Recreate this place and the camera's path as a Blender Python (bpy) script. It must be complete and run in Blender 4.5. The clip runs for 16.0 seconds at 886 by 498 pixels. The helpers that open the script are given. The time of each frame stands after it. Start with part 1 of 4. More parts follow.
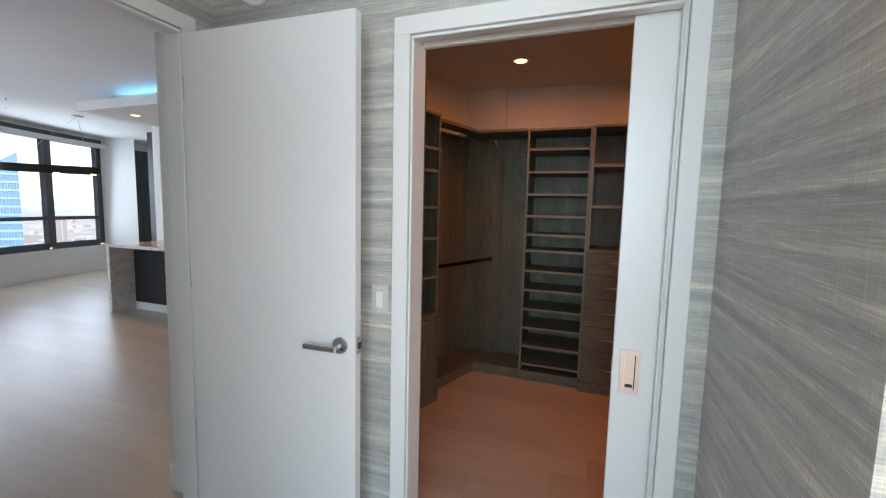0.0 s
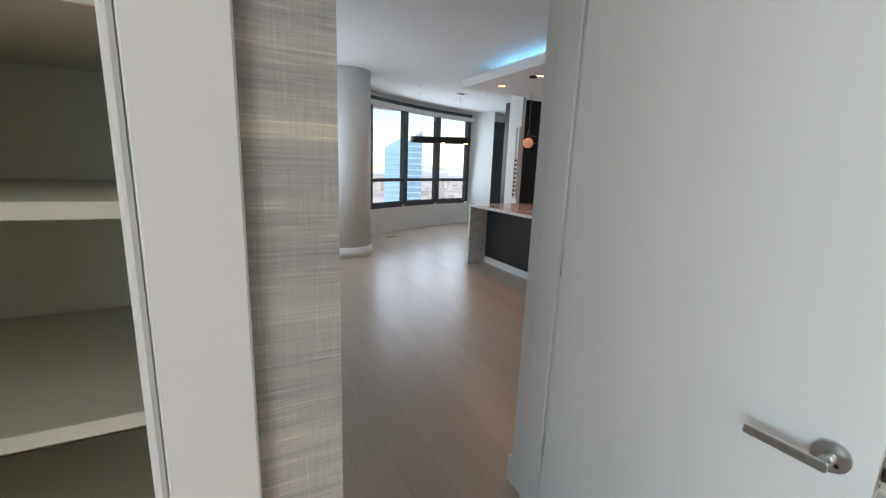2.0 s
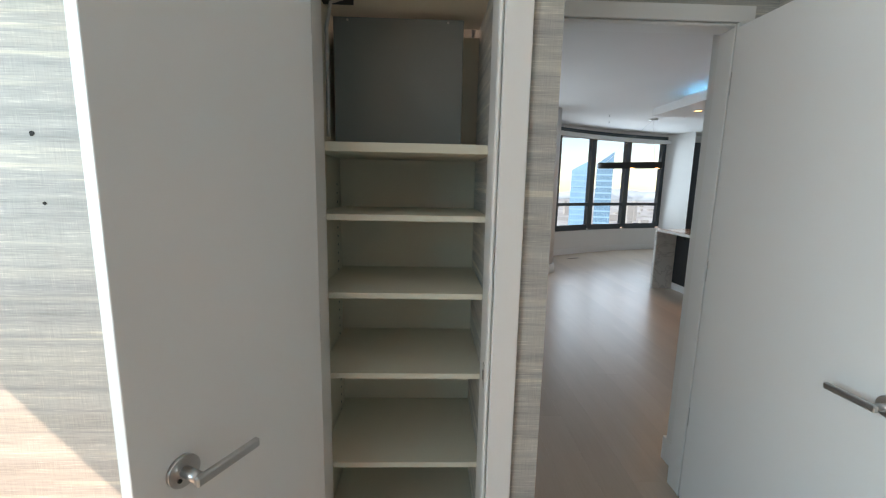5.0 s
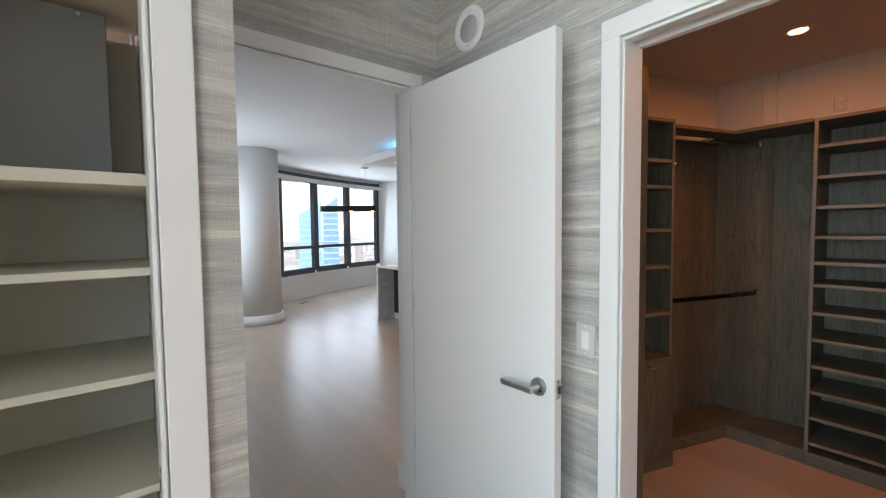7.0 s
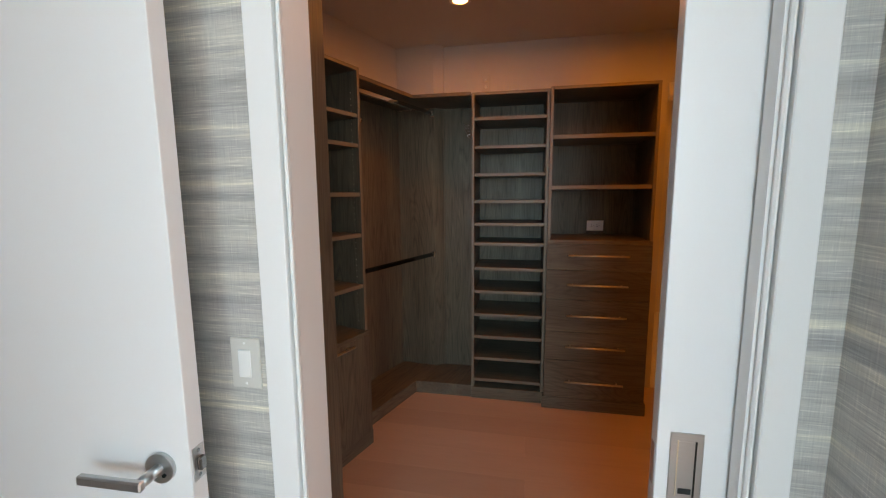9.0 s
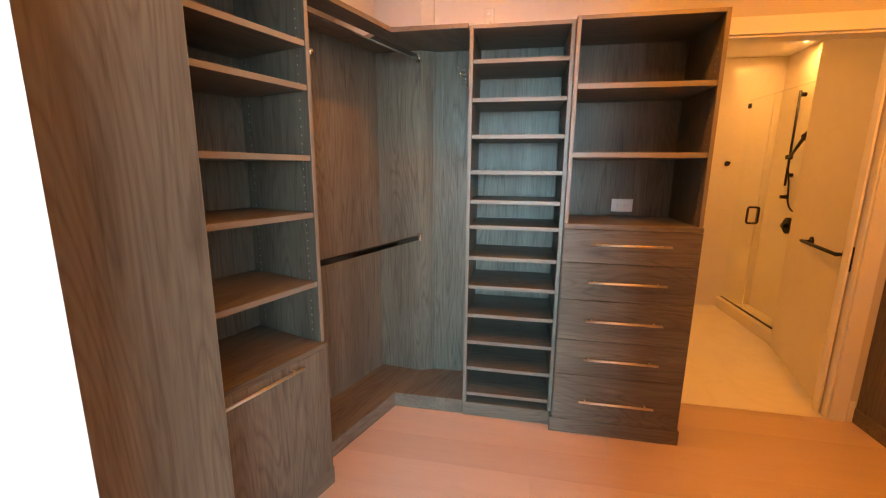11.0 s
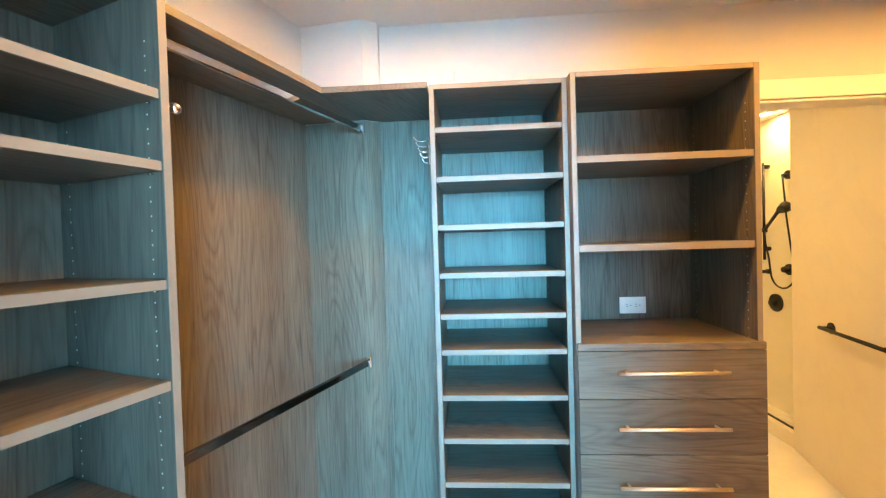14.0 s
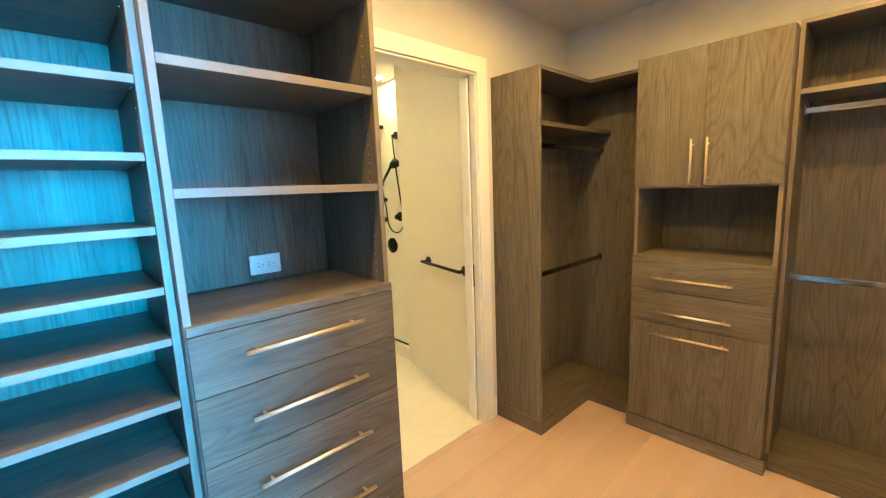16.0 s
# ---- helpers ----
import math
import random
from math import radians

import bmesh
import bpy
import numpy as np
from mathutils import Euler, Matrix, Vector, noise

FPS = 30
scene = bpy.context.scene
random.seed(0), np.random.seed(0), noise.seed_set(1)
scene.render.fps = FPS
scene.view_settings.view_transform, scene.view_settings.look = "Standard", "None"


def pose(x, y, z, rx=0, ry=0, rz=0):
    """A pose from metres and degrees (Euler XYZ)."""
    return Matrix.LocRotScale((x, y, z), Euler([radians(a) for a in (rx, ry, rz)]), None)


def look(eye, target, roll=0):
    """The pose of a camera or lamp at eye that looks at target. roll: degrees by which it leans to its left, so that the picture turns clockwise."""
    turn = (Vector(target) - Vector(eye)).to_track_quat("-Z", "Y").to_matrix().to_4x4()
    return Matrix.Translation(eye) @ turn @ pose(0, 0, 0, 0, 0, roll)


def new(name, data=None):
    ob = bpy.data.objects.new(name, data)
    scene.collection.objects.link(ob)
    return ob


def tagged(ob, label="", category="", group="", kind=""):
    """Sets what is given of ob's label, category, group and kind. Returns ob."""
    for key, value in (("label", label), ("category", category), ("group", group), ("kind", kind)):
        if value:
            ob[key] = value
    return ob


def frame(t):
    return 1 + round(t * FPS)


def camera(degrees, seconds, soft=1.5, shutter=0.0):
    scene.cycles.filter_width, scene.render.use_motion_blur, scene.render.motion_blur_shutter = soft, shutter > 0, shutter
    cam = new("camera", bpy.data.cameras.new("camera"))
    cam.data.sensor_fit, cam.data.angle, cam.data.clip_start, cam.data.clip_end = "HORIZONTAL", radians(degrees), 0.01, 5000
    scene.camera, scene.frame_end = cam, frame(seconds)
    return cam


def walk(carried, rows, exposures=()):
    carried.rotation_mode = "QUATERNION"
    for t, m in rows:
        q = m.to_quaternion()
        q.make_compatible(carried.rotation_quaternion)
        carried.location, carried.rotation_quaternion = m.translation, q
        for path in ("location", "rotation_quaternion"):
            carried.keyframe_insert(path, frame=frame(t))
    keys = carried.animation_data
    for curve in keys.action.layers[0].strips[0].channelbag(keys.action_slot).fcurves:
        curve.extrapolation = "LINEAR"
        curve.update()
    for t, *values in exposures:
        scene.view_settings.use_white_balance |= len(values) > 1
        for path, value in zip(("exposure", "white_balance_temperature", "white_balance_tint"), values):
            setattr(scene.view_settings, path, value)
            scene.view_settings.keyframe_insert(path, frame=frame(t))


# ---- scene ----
cam = camera(95.0, 16.0, soft=1.2)
PATH = [
    (0, (0.097, 0.655, 1.456), (1.968, 1.333, 1.258), 1.3),
    (0.5, (0.282, 0.914, 1.448), (1.964, 1.963, 1.18), 1.8),
    (1, (0.379, 1.198, 1.447), (1.862, 2.505, 1.143), 2.4),
    (1.5, (0.407, 1.342, 1.44), (1.632, 2.885, 1.099), 2.7),
    (2, (0.377, 1.262, 1.452), (1.278, 3.002, 1.049), 2.2),
    (2.5, (0.291, 1.118, 1.423), (0.794, 2.984, 0.907), 1.6),
    (3, (0.211, 1.041, 1.37), (0.469, 2.889, 0.649), 1.6),
    (5.3, (0.134, 0.485, 1.517), (0.177, 2.478, 1.356), 0.8),
    (5.5, (0.153, 0.461, 1.523), (0.184, 2.46, 1.468), 0.6),
    (6, (0.164, 0.462, 1.515), (0.364, 2.452, 1.534), 0.5),
    (6.5, (0.198, 0.537, 1.495), (0.877, 2.418, 1.463), 0.2),
    (7, (0.251, 0.635, 1.484), (1.491, 2.201, 1.386), -0.6),
    (7.5, (0.338, 0.683, 1.466), (1.974, 1.823, 1.312), -1.3),
    (8, (0.489, 0.744, 1.455), (2.329, 1.504, 1.266), -1.2),
    (8.5, (0.619, 0.793, 1.46), (2.548, 1.282, 1.259), -1.0),
    (10.8, (1.318, 0.902, 1.438), (3.27, 1.172, 1.093), 0.7),
    (11, (1.368, 0.895, 1.428), (3.295, 1.261, 1.039), 0.5),
    (11.5, (1.52, 0.954, 1.403), (3.387, 1.52, 0.962), -0.6),
    (12, (1.649, 1.014, 1.441), (3.471, 1.733, 1.039), -1.8),
    (12.5, (1.745, 1.022, 1.483), (3.567, 1.806, 1.231), -2.4),
    (13, (1.82, 1.0, 1.509), (3.684, 1.711, 1.375), -2.3),
    (13.5, (1.902, 1.015, 1.514), (3.85, 1.463, 1.467), -1.8),
    (14, (2.014, 1.045, 1.539), (4.009, 1.174, 1.502), -1.7),
    (14.5, (2.102, 1.057, 1.524), (4.081, 0.783, 1.448), -1.9),
    (15, (2.178, 1.003, 1.507), (4.052, 0.32, 1.354), -2.3),
    (15.5, (2.252, 0.923, 1.495), (3.953, -0.105, 1.271), -2.2),
    (16, (2.304, 0.863, 1.486), (3.751, -0.486, 1.19), -2.3),
]
EXPOSURES = [(0.0, 1.3, 14300, 42), (1.0, 1.25, 14300, 42), (1.6, 1.35, 15000, 42), (2.0, 1.1, 15300, 42), (2.5, 1.4, 16000, 40), (3.0, 1.6, 16000, 40),
             (5.3, 1.0, 15500, 39), (5.9, 1.1, 15500, 40), (7.0, 1.4, 15000, 42), (8.7, 1.4, 15200, 43), (10.8, 3.2, 12200, 38), (11.2, 3.5, 8900, 18),
             (11.7, 4.1, 5900, -4), (12.1, 4.4, 5450, -7), (12.5, 4.55, 5800, -10), (13.0, 4.6, 5950, -9), (14.0, 4.45, 5750, -10), (14.6, 4.3, 5300, -14),
             (15.5, 4.35, 4700, -19), (16.0, 4.45, 4050, -23)]
walk(cam, [(t, look(eye, target, roll)) for t, eye, target, roll in PATH], EXPOSURES)

# ---- world, sun, large lights ----
SUN_DIR = Vector((0.62, 0.30, -0.74)).normalized()
world = bpy.data.worlds.new("sky")
scene.world = world
world.use_nodes = True
wn = world.node_tree
sky = wn.nodes.new("ShaderNodeTexSky")
sky.sky_type = "NISHITA"
sky.sun_disc = False
sky.sun_elevation = math.asin(-SUN_DIR.z)
sky.sun_rotation = math.atan2(-SUN_DIR.x, -SUN_DIR.y)
sky.air_density, sky.dust_density, sky.ozone_density = 1.0, 0.05, 4.0
wn.links.new(sky.outputs[0], wn.nodes["Background"].inputs[0])
wn.nodes["Background"].inputs[1].default_value = 0.13

sun_data = bpy.data.lights.new("sun", "SUN")
sun_data.energy, sun_data.angle, sun_data.color = 5.0, radians(0.5), (0.74, 0.86, 1.0)
sun_ob = new("sun", sun_data)
sun_ob.matrix_world = look((-200, -100, 260), (-200 + SUN_DIR.x, -100 + SUN_DIR.y, 260 + SUN_DIR.z))


def area_light(name, eye, target, sx, sy, watts, color):
    d = bpy.data.lights.new(name, "AREA")
    d.shape, d.size, d.size_y, d.energy, d.color = "RECTANGLE", sx, sy, watts, color
    ob = new(name, d)
    ob.matrix_world = look(eye, target)
    return ob


def down_light(name, x, y, z, watts, color, size=0.1, spread=180):
    d = bpy.data.lights.new(name, "AREA")
    d.shape, d.size, d.energy, d.color, d.spread = "DISK", size, watts, color, radians(spread)
    ob = new(name, d)
    ob.matrix_world = look((x, y, z), (x, y + 0.0001, z - 1))
    return ob


DAY = (0.13, 0.565, 1.0)
LIVING_DAY = (0.22, 0.57, 1.0)
WARM = (1.0, 0.40, 0.068)
BATH = (1.0, 0.50, 0.14)
# daylight standing in the bedroom's window and along the living room's curved window band
window = area_light("window_light", (-2.30, 0.68, 1.75), (1.6, 0.82, 1.3), 1.05, 1.6, 16, DAY)
window.data.spread = radians(115)
area_light("window_light", (-2.30, -1.2, 1.75), (0.6, 0.6, 1.2), 2.0, 1.6, 34, DAY)
for la, lw in ((106.2, 13), (112.8, 13), (119.7, 12), (133.5, 5), (140.5, 9), (147.0, 16)):
    cx, cy = 7.79 + 8.9 * math.cos(radians(la)), 1.65 + 8.9 * math.sin(radians(la))
    area_light("window_light", (cx, cy, 1.6), (7.79, 1.65, 1.0), 0.95, 1.8, lw, LIVING_DAY)
# the last three stand unseen, added to brighten the tower and south side
for lx, ly, lw in ((3.2, 1.205, 1.1), (3.24, 0.25, 0.72), (3.2, -0.75, 1.1), (2.3, 0.3, 1.2), (2.35, -0.9, 1.25)):
    down_light("downlight_glow", lx, ly, 2.538, lw, WARM, 0.1, 176)
for lx, ly in ((4.9, -0.2), (5.6, 0.5), (5.5, -1.39)):
    down_light("downlight_glow", lx, ly, 2.485, 0.62, BATH)
for lx, ly in ((3.75, 6.2), (3.75, 5.4), (3.75, 4.6)):
    down_light("downlight_glow", lx, ly, 2.535, 1.2, (1.0, 0.7, 0.42))


# ---- materials ----
def mat(name):
    m = bpy.data.materials.new(name)
    m.use_nodes = True
    nt = m.node_tree
    return m, nt, nt.nodes["Principled BSDF"]


def node(nt, kind, **values):
    n = nt.nodes.new(kind)
    for k, v in values.items():
        n.inputs[k].default_value = v
    return n


def ramp(nt, fac, stops):
    r = nt.nodes.new("ShaderNodeValToRGB")
    els = r.color_ramp.elements
    while len(els) < len(stops):
        els.new(0.5)
    for e, (p, c) in zip(els, stops):
        e.position, e.color = p, (*c, 1)
    nt.links.new(fac, r.inputs[0])
    return r.outputs[0]


def coords(nt, scale=(1, 1, 1), rot=(0, 0, 0), world_space=False):
    mp = nt.nodes.new("ShaderNodeMapping")
    mp.inputs["Scale"].default_value = scale
    mp.inputs["Rotation"].default_value = rot
    if world_space:
        g = nt.nodes.new("ShaderNodeNewGeometry")
        nt.links.new(g.outputs["Position"], mp.inputs[0])
    else:
        tc = nt.nodes.new("ShaderNodeTexCoord")
        nt.links.new(tc.outputs["Object"], mp.inputs[0])
    return mp.outputs[0]


def bump(nt, bsdf, height, strength=0.2, distance=0.002):
    b = nt.nodes.new("ShaderNodeBump")
    b.inputs["Strength"].default_value, b.inputs["Distance"].default_value = strength, distance
    nt.links.new(height, b.inputs["Height"])
    nt.links.new(b.outputs[0], bsdf.inputs["Normal"])


def paint(name, color, rough=0.5, var=0.04, grain=120.0, strength=0.08):
    m, nt, b = mat(name)
    co = coords(nt, world_space=True)
    n1 = node(nt, "ShaderNodeTexNoise", Scale=1.3, Detail=4.0)
    nt.links.new(co, n1.inputs[0])
    lo = tuple(max(0, c * (1 - var)) for c in color)
    hi = tuple(min(1, c * (1 + var)) for c in color)
    nt.links.new(ramp(nt, n1.outputs[0], [(0.3, lo), (0.7, hi)]), b.inputs["Base Color"])
    n2 = node(nt, "ShaderNodeTexNoise", Scale=grain, Detail=2.0)
    nt.links.new(co, n2.inputs[0])
    bump(nt, b, n2.outputs[0], strength, 0.001)
    b.inputs["Roughness"].default_value = rough
    return m


def metal(name, color, rough):
    m, nt, b = mat(name)
    b.inputs["Metallic"].default_value = 1.0
    co = coords(nt, (1, 1, 60))
    n = node(nt, "ShaderNodeTexNoise", Scale=40.0, Detail=3.0)
    nt.links.new(co, n.inputs[0])
    nt.links.new(ramp(nt, n.outputs[0], [(0.3, tuple(c * 0.9 for c in color)), (0.7, color)]), b.inputs["Base Color"])
    b.inputs["Roughness"].default_value = rough
    return m


def glass(name, tint=(1, 1, 1), rough=0.0):
    m, nt, b = mat(name)
    b.inputs["Base Color"].default_value = (*tint, 1)
    b.inputs["Roughness"].default_value = rough
    b.inputs["Transmission Weight"].default_value = 1.0
    b.inputs["IOR"].default_value = 1.08
    return m


def glow(name, color, strength):
    m, nt, b = mat(name)
    b.inputs["Base Color"].default_value = (*color, 1)
    b.inputs["Emission Color"].default_value = (*color, 1)
    b.inputs["Emission Strength"].default_value = strength
    return m


def wood(name, along, rough=0.42):
    """Grey-brown textured walnut laminate; along: the local axis of the grain."""
    m, nt, b = mat(name)
    s = {"z": (1.0, 1.0, 0.10), "x": (0.10, 1.0, 1.0), "y": (1.0, 0.10, 1.0)}[along]
    co = coords(nt, s)
    info = nt.nodes.new("ShaderNodeObjectInfo")
    off = nt.nodes.new("ShaderNodeVectorMath")
    off.operation = "MULTIPLY_ADD"
    comb = nt.nodes.new("ShaderNodeCombineXYZ")
    for i in range(3):
        nt.links.new(info.outputs["Random"], comb.inputs[i])
    nt.links.new(comb.outputs[0], off.inputs[0])
    off.inputs[1].default_value = (17.0, 23.0, 31.0)
    nt.links.new(co, off.inputs[2])
    warp = node(nt, "ShaderNodeTexNoise", Scale=5.5, Detail=1.4, Distortion=0.15)
    nt.links.new(off.outputs[0], warp.inputs[0])
    big = ramp(nt, warp.outputs[0], [(0.25, (0.110, 0.092, 0.069)), (0.5, (0.143, 0.122, 0.093)), (0.75, (0.180, 0.156, 0.121))])
    # cathedral rings: bands of a stretched noise
    mul = nt.nodes.new("ShaderNodeMath")
    mul.operation = "MULTIPLY"
    mul.inputs[1].default_value = 38.0
    nt.links.new(warp.outputs[0], mul.inputs[0])
    frac = nt.nodes.new("ShaderNodeMath")
    frac.operation = "PINGPONG"
    frac.inputs[1].default_value = 1.0
    nt.links.new(mul.outputs[0], frac.inputs[0])
    ring = ramp(nt, frac.outputs[0], [(0.0, (0.66, 0.65, 0.635)), (0.16, (0.88, 0.875, 0.87)), (0.5, (1.10, 1.10, 1.10)), (1.0, (0.90, 0.895, 0.89))])
    # sparse dark flecks and long fine pores
    streak = node(nt, "ShaderNodeTexNoise", Scale=44.0, Detail=3.0, Distortion=0.7)
    nt.links.new(off.outputs[0], streak.inputs[0])
    fleck = ramp(nt, streak.outputs[0], [(0.30, (0.56, 0.545, 0.53)), (0.42, (0.94, 0.935, 0.93)), (0.6, (1.0, 1.0, 1.0)), (0.72, (1.25, 1.23, 1.20))])
    slim = nt.nodes.new("ShaderNodeMapping")
    slim.inputs["Scale"].default_value = tuple(0.4 if v < 1 else 1.0 for v in s)
    nt.links.new(off.outputs[0], slim.inputs[0])
    fine = node(nt, "ShaderNodeTexNoise", Scale=130.0, Detail=4.0, Roughness=0.65)
    nt.links.new(slim.outputs[0], fine.inputs[0])
    pore = ramp(nt, fine.outputs[0], [(0.33, (0.62, 0.61, 0.595)), (0.50, (1, 1, 1)), (0.72, (1.22, 1.21, 1.20))])
    last = big
    for layer, amount in ((ring, 0.75), (fleck, 0.65), (pore, 0.62)):
        mx = nt.nodes.new("ShaderNodeMixRGB")
        mx.blend_type = "MULTIPLY"
        mx.inputs[0].default_value = amount
        nt.links.new(last, mx.inputs[1])
        nt.links.new(layer, mx.inputs[2])
        last = mx.outputs[0]
    nt.links.new(last, b.inputs["Base Color"])
    b.inputs["Roughness"].default_value = rough
    b.inputs["Specular IOR Level"].default_value = 0.28
    bump(nt, b, fine.outputs[0], 0.2, 0.0006)
    return m


def oak(name):
    m, nt, b = mat(name)
    co = coords(nt, (1.0, 0.08, 1.0))
    info = nt.nodes.new("ShaderNodeObjectInfo")
    geo = nt.nodes.new("ShaderNodeNewGeometry")
    add = nt.nodes.new("ShaderNodeMath")
    nt.links.new(info.outputs["Random"], add.inputs[0])
    nt.links.new(geo.outputs["Random Per Island"], add.inputs[1])
    comb = nt.nodes.new("ShaderNodeCombineXYZ")
    for i in range(3):
        nt.links.new(add.outputs[0], comb.inputs[i])
    off = nt.nodes.new("ShaderNodeVectorMath")
    off.operation = "MULTIPLY_ADD"
    nt.links.new(comb.outputs[0], off.inputs[0])
    off.inputs[1].default_value = (13.0, 29.0, 7.0)
    nt.links.new(co, off.inputs[2])
    n1 = node(nt, "ShaderNodeTexNoise", Scale=7.0, Detail=4.0, Distortion=0.3)
    nt.links.new(off.outputs[0], n1.inputs[0])
    n2 = node(nt, "ShaderNodeTexNoise", Scale=80.0, Detail=4.0)
    nt.links.new(off.outputs[0], n2.inputs[0])
    base = ramp(nt, n1.outputs[0], [(0.3, (0.49, 0.358, 0.285)), (0.55, (0.52, 0.384, 0.308)), (0.75, (0.55, 0.41, 0.333))])
    grain = ramp(nt, n2.outputs[0], [(0.3, (0.955, 0.95, 0.945)), (0.55, (1, 1, 1))])
    fr = nt.nodes.new("ShaderNodeMath")
    fr.operation = "FRACT"
    nt.links.new(add.outputs[0], fr.inputs[0])
    tone = ramp(nt, fr.outputs[0], [(0.0, (0.90, 0.89, 0.885)), (0.5, (1, 1, 1)), (1.0, (1.05, 1.04, 1.03))])
    # knots
    vo = node(nt, "ShaderNodeTexVoronoi", Scale=2.3)
    cok = coords(nt, (1.0, 0.55, 1.0))
    nt.links.new(cok, vo.inputs[0])
    knot = ramp(nt, vo.outputs[0], [(0.0, (0.45, 0.38, 0.33)), (0.022, (0.9, 0.88, 0.86)), (0.045, (1, 1, 1))])
    last = base
    for c, f in ((grain, 0.8), (tone, 1.0), (knot, 0.25)):
        mx = nt.nodes.new("ShaderNodeMixRGB")
        mx.blend_type = "MULTIPLY"
        mx.inputs[0].default_value = f
        nt.links.new(last, mx.inputs[1])
        nt.links.new(c, mx.inputs[2])
        last = mx.outputs[0]
    nt.links.new(last, b.inputs["Base Color"])
    rr = ramp(nt, n1.outputs[0], [(0.3, (0.29, 0.29, 0.29)), (0.7, (0.30, 0.30, 0.30))])
    nt.links.new(rr, b.inputs["Roughness"])
    bump(nt, b, n2.outputs[0], 0.12, 0.0006)
    return m


def wallpaper(name):
    """Horizontally striped grey and cream grasscloth with a fine woven grain."""
    m, nt, b = mat(name)
    g = nt.nodes.new("ShaderNodeNewGeometry")

    def stripes(sx, sz, scale, detail):
        mp = nt.nodes.new("ShaderNodeMapping")
        mp.inputs["Scale"].default_value = (sx, sx, sz)
        nt.links.new(g.outputs["Position"], mp.inputs[0])
        n = node(nt, "ShaderNodeTexNoise", Scale=scale, Detail=detail, Roughness=0.6)
        nt.links.new(mp.outputs[0], n.inputs[0])
        return n.outputs[0]

    s1 = stripes(0.015, 1.0, 7.0, 3.0)
    s2 = stripes(0.03, 1.0, 30.0, 3.0)
    s3 = stripes(0.035, 1.0, 330.0, 2.0)
    s4 = stripes(1.0, 0.04, 360.0, 2.0)
    c1 = ramp(nt, s1, [(0.30, (0.43, 0.42, 0.405)), (0.43, (0.56, 0.54, 0.505)), (0.50, (0.45, 0.44, 0.425)), (0.58, (0.61, 0.58, 0.53)), (0.66, (0.44, 0.43, 0.42))])
    c2 = ramp(nt, s2, [(0.38, (0.78, 0.79, 0.80)), (0.50, (0.98, 0.98, 0.98)), (0.60, (1.0, 1.0, 1.0)), (0.66, (1.32, 1.28, 1.19)), (0.75, (1.36, 1.31, 1.22))])
    c3 = ramp(nt, s3, [(0.34, (0.76, 0.76, 0.76)), (0.48, (0.97, 0.97, 0.97)), (0.60, (1.03, 1.03, 1.02)), (0.67, (1.42, 1.39, 1.34))])
    c4 = ramp(nt, s4, [(0.32, (0.87, 0.87, 0.87)), (0.50, (1, 1, 1)), (0.62, (1.02, 1.02, 1.01)), (0.69, (1.22, 1.20, 1.17))])
    last = c1
    for c, f in ((c2, 0.9), (c3, 0.7), (c4, 0.75)):
        mx = nt.nodes.new("ShaderNodeMixRGB")
        mx.blend_type = "MULTIPLY"
        mx.inputs[0].default_value = f
        nt.links.new(last, mx.inputs[1])
        nt.links.new(c, mx.inputs[2])
        last = mx.outputs[0]
    nt.links.new(last, b.inputs["Base Color"])
    b.inputs["Roughness"].default_value = 0.46
    sm = nt.nodes.new("ShaderNodeMath")
    nt.links.new(s3, sm.inputs[0])
    nt.links.new(s4, sm.inputs[1])
    bump(nt, b, sm.outputs[0], 0.2, 0.001)
    return m


def marble(name, base, vein, scale=1.2, rough=0.15):
    m, nt, b = mat(name)
    co = coords(nt, world_space=True)
    n = node(nt, "ShaderNodeTexNoise", Scale=scale, Detail=8.0, Distortion=1.8, Roughness=0.6)
    nt.links.new(co, n.inputs[0])
    nt.links.new(ramp(nt, n.outputs[0], [(0.30, base), (0.47, base), (0.51, vein), (0.55, base), (0.8, base)]), b.inputs["Base Color"])
    b.inputs["Roughness"].default_value = rough
    return m


M_WALLPAPER = wallpaper("striped_grasscloth")
M_WHITE = paint("white_satin_paint", (0.80, 0.80, 0.79), 0.38, 0.015)
M_DOOR = paint("white_lacquer", (0.80, 0.81, 0.81), 0.32, 0.012, 160, 0.04)
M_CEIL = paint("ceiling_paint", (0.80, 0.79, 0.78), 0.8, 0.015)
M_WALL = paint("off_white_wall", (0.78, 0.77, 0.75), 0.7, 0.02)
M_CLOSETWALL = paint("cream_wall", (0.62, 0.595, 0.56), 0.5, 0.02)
# ceiling white darkened so that less light bounces round the closet
M_CLOSETCEIL = paint("dimmed_ceiling_paint", (0.62, 0.60, 0.58), 0.8, 0.02)
M_LINEN = paint("linen_laminate", (0.68, 0.65, 0.55), 0.5, 0.02)
M_PANELGREY = paint("grey_enamel", (0.20, 0.215, 0.21), 0.45, 0.03)
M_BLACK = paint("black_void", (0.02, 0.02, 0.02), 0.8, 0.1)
M_DARKFRAME = paint("dark_bronze_frame", (0.05, 0.068, 0.08), 0.4, 0.1)
M_BLACKCAB = paint("black_cabinet", (0.022, 0.024, 0.027), 0.35, 0.1)
M_DARKDOOR = paint("blue_black_door", (0.05, 0.06, 0.07), 0.4, 0.08)
M_WOODZ, M_WOODX, M_WOODY = wood("walnut_vertical", "z"), wood("walnut_lengthwise", "x"), wood("walnut_deep", "y")
M_EDGE = paint("light_wood_edge_band", (0.205, 0.168, 0.128), 0.45, 0.18, 60, 0.1)
M_OAK = oak("pale_oak")
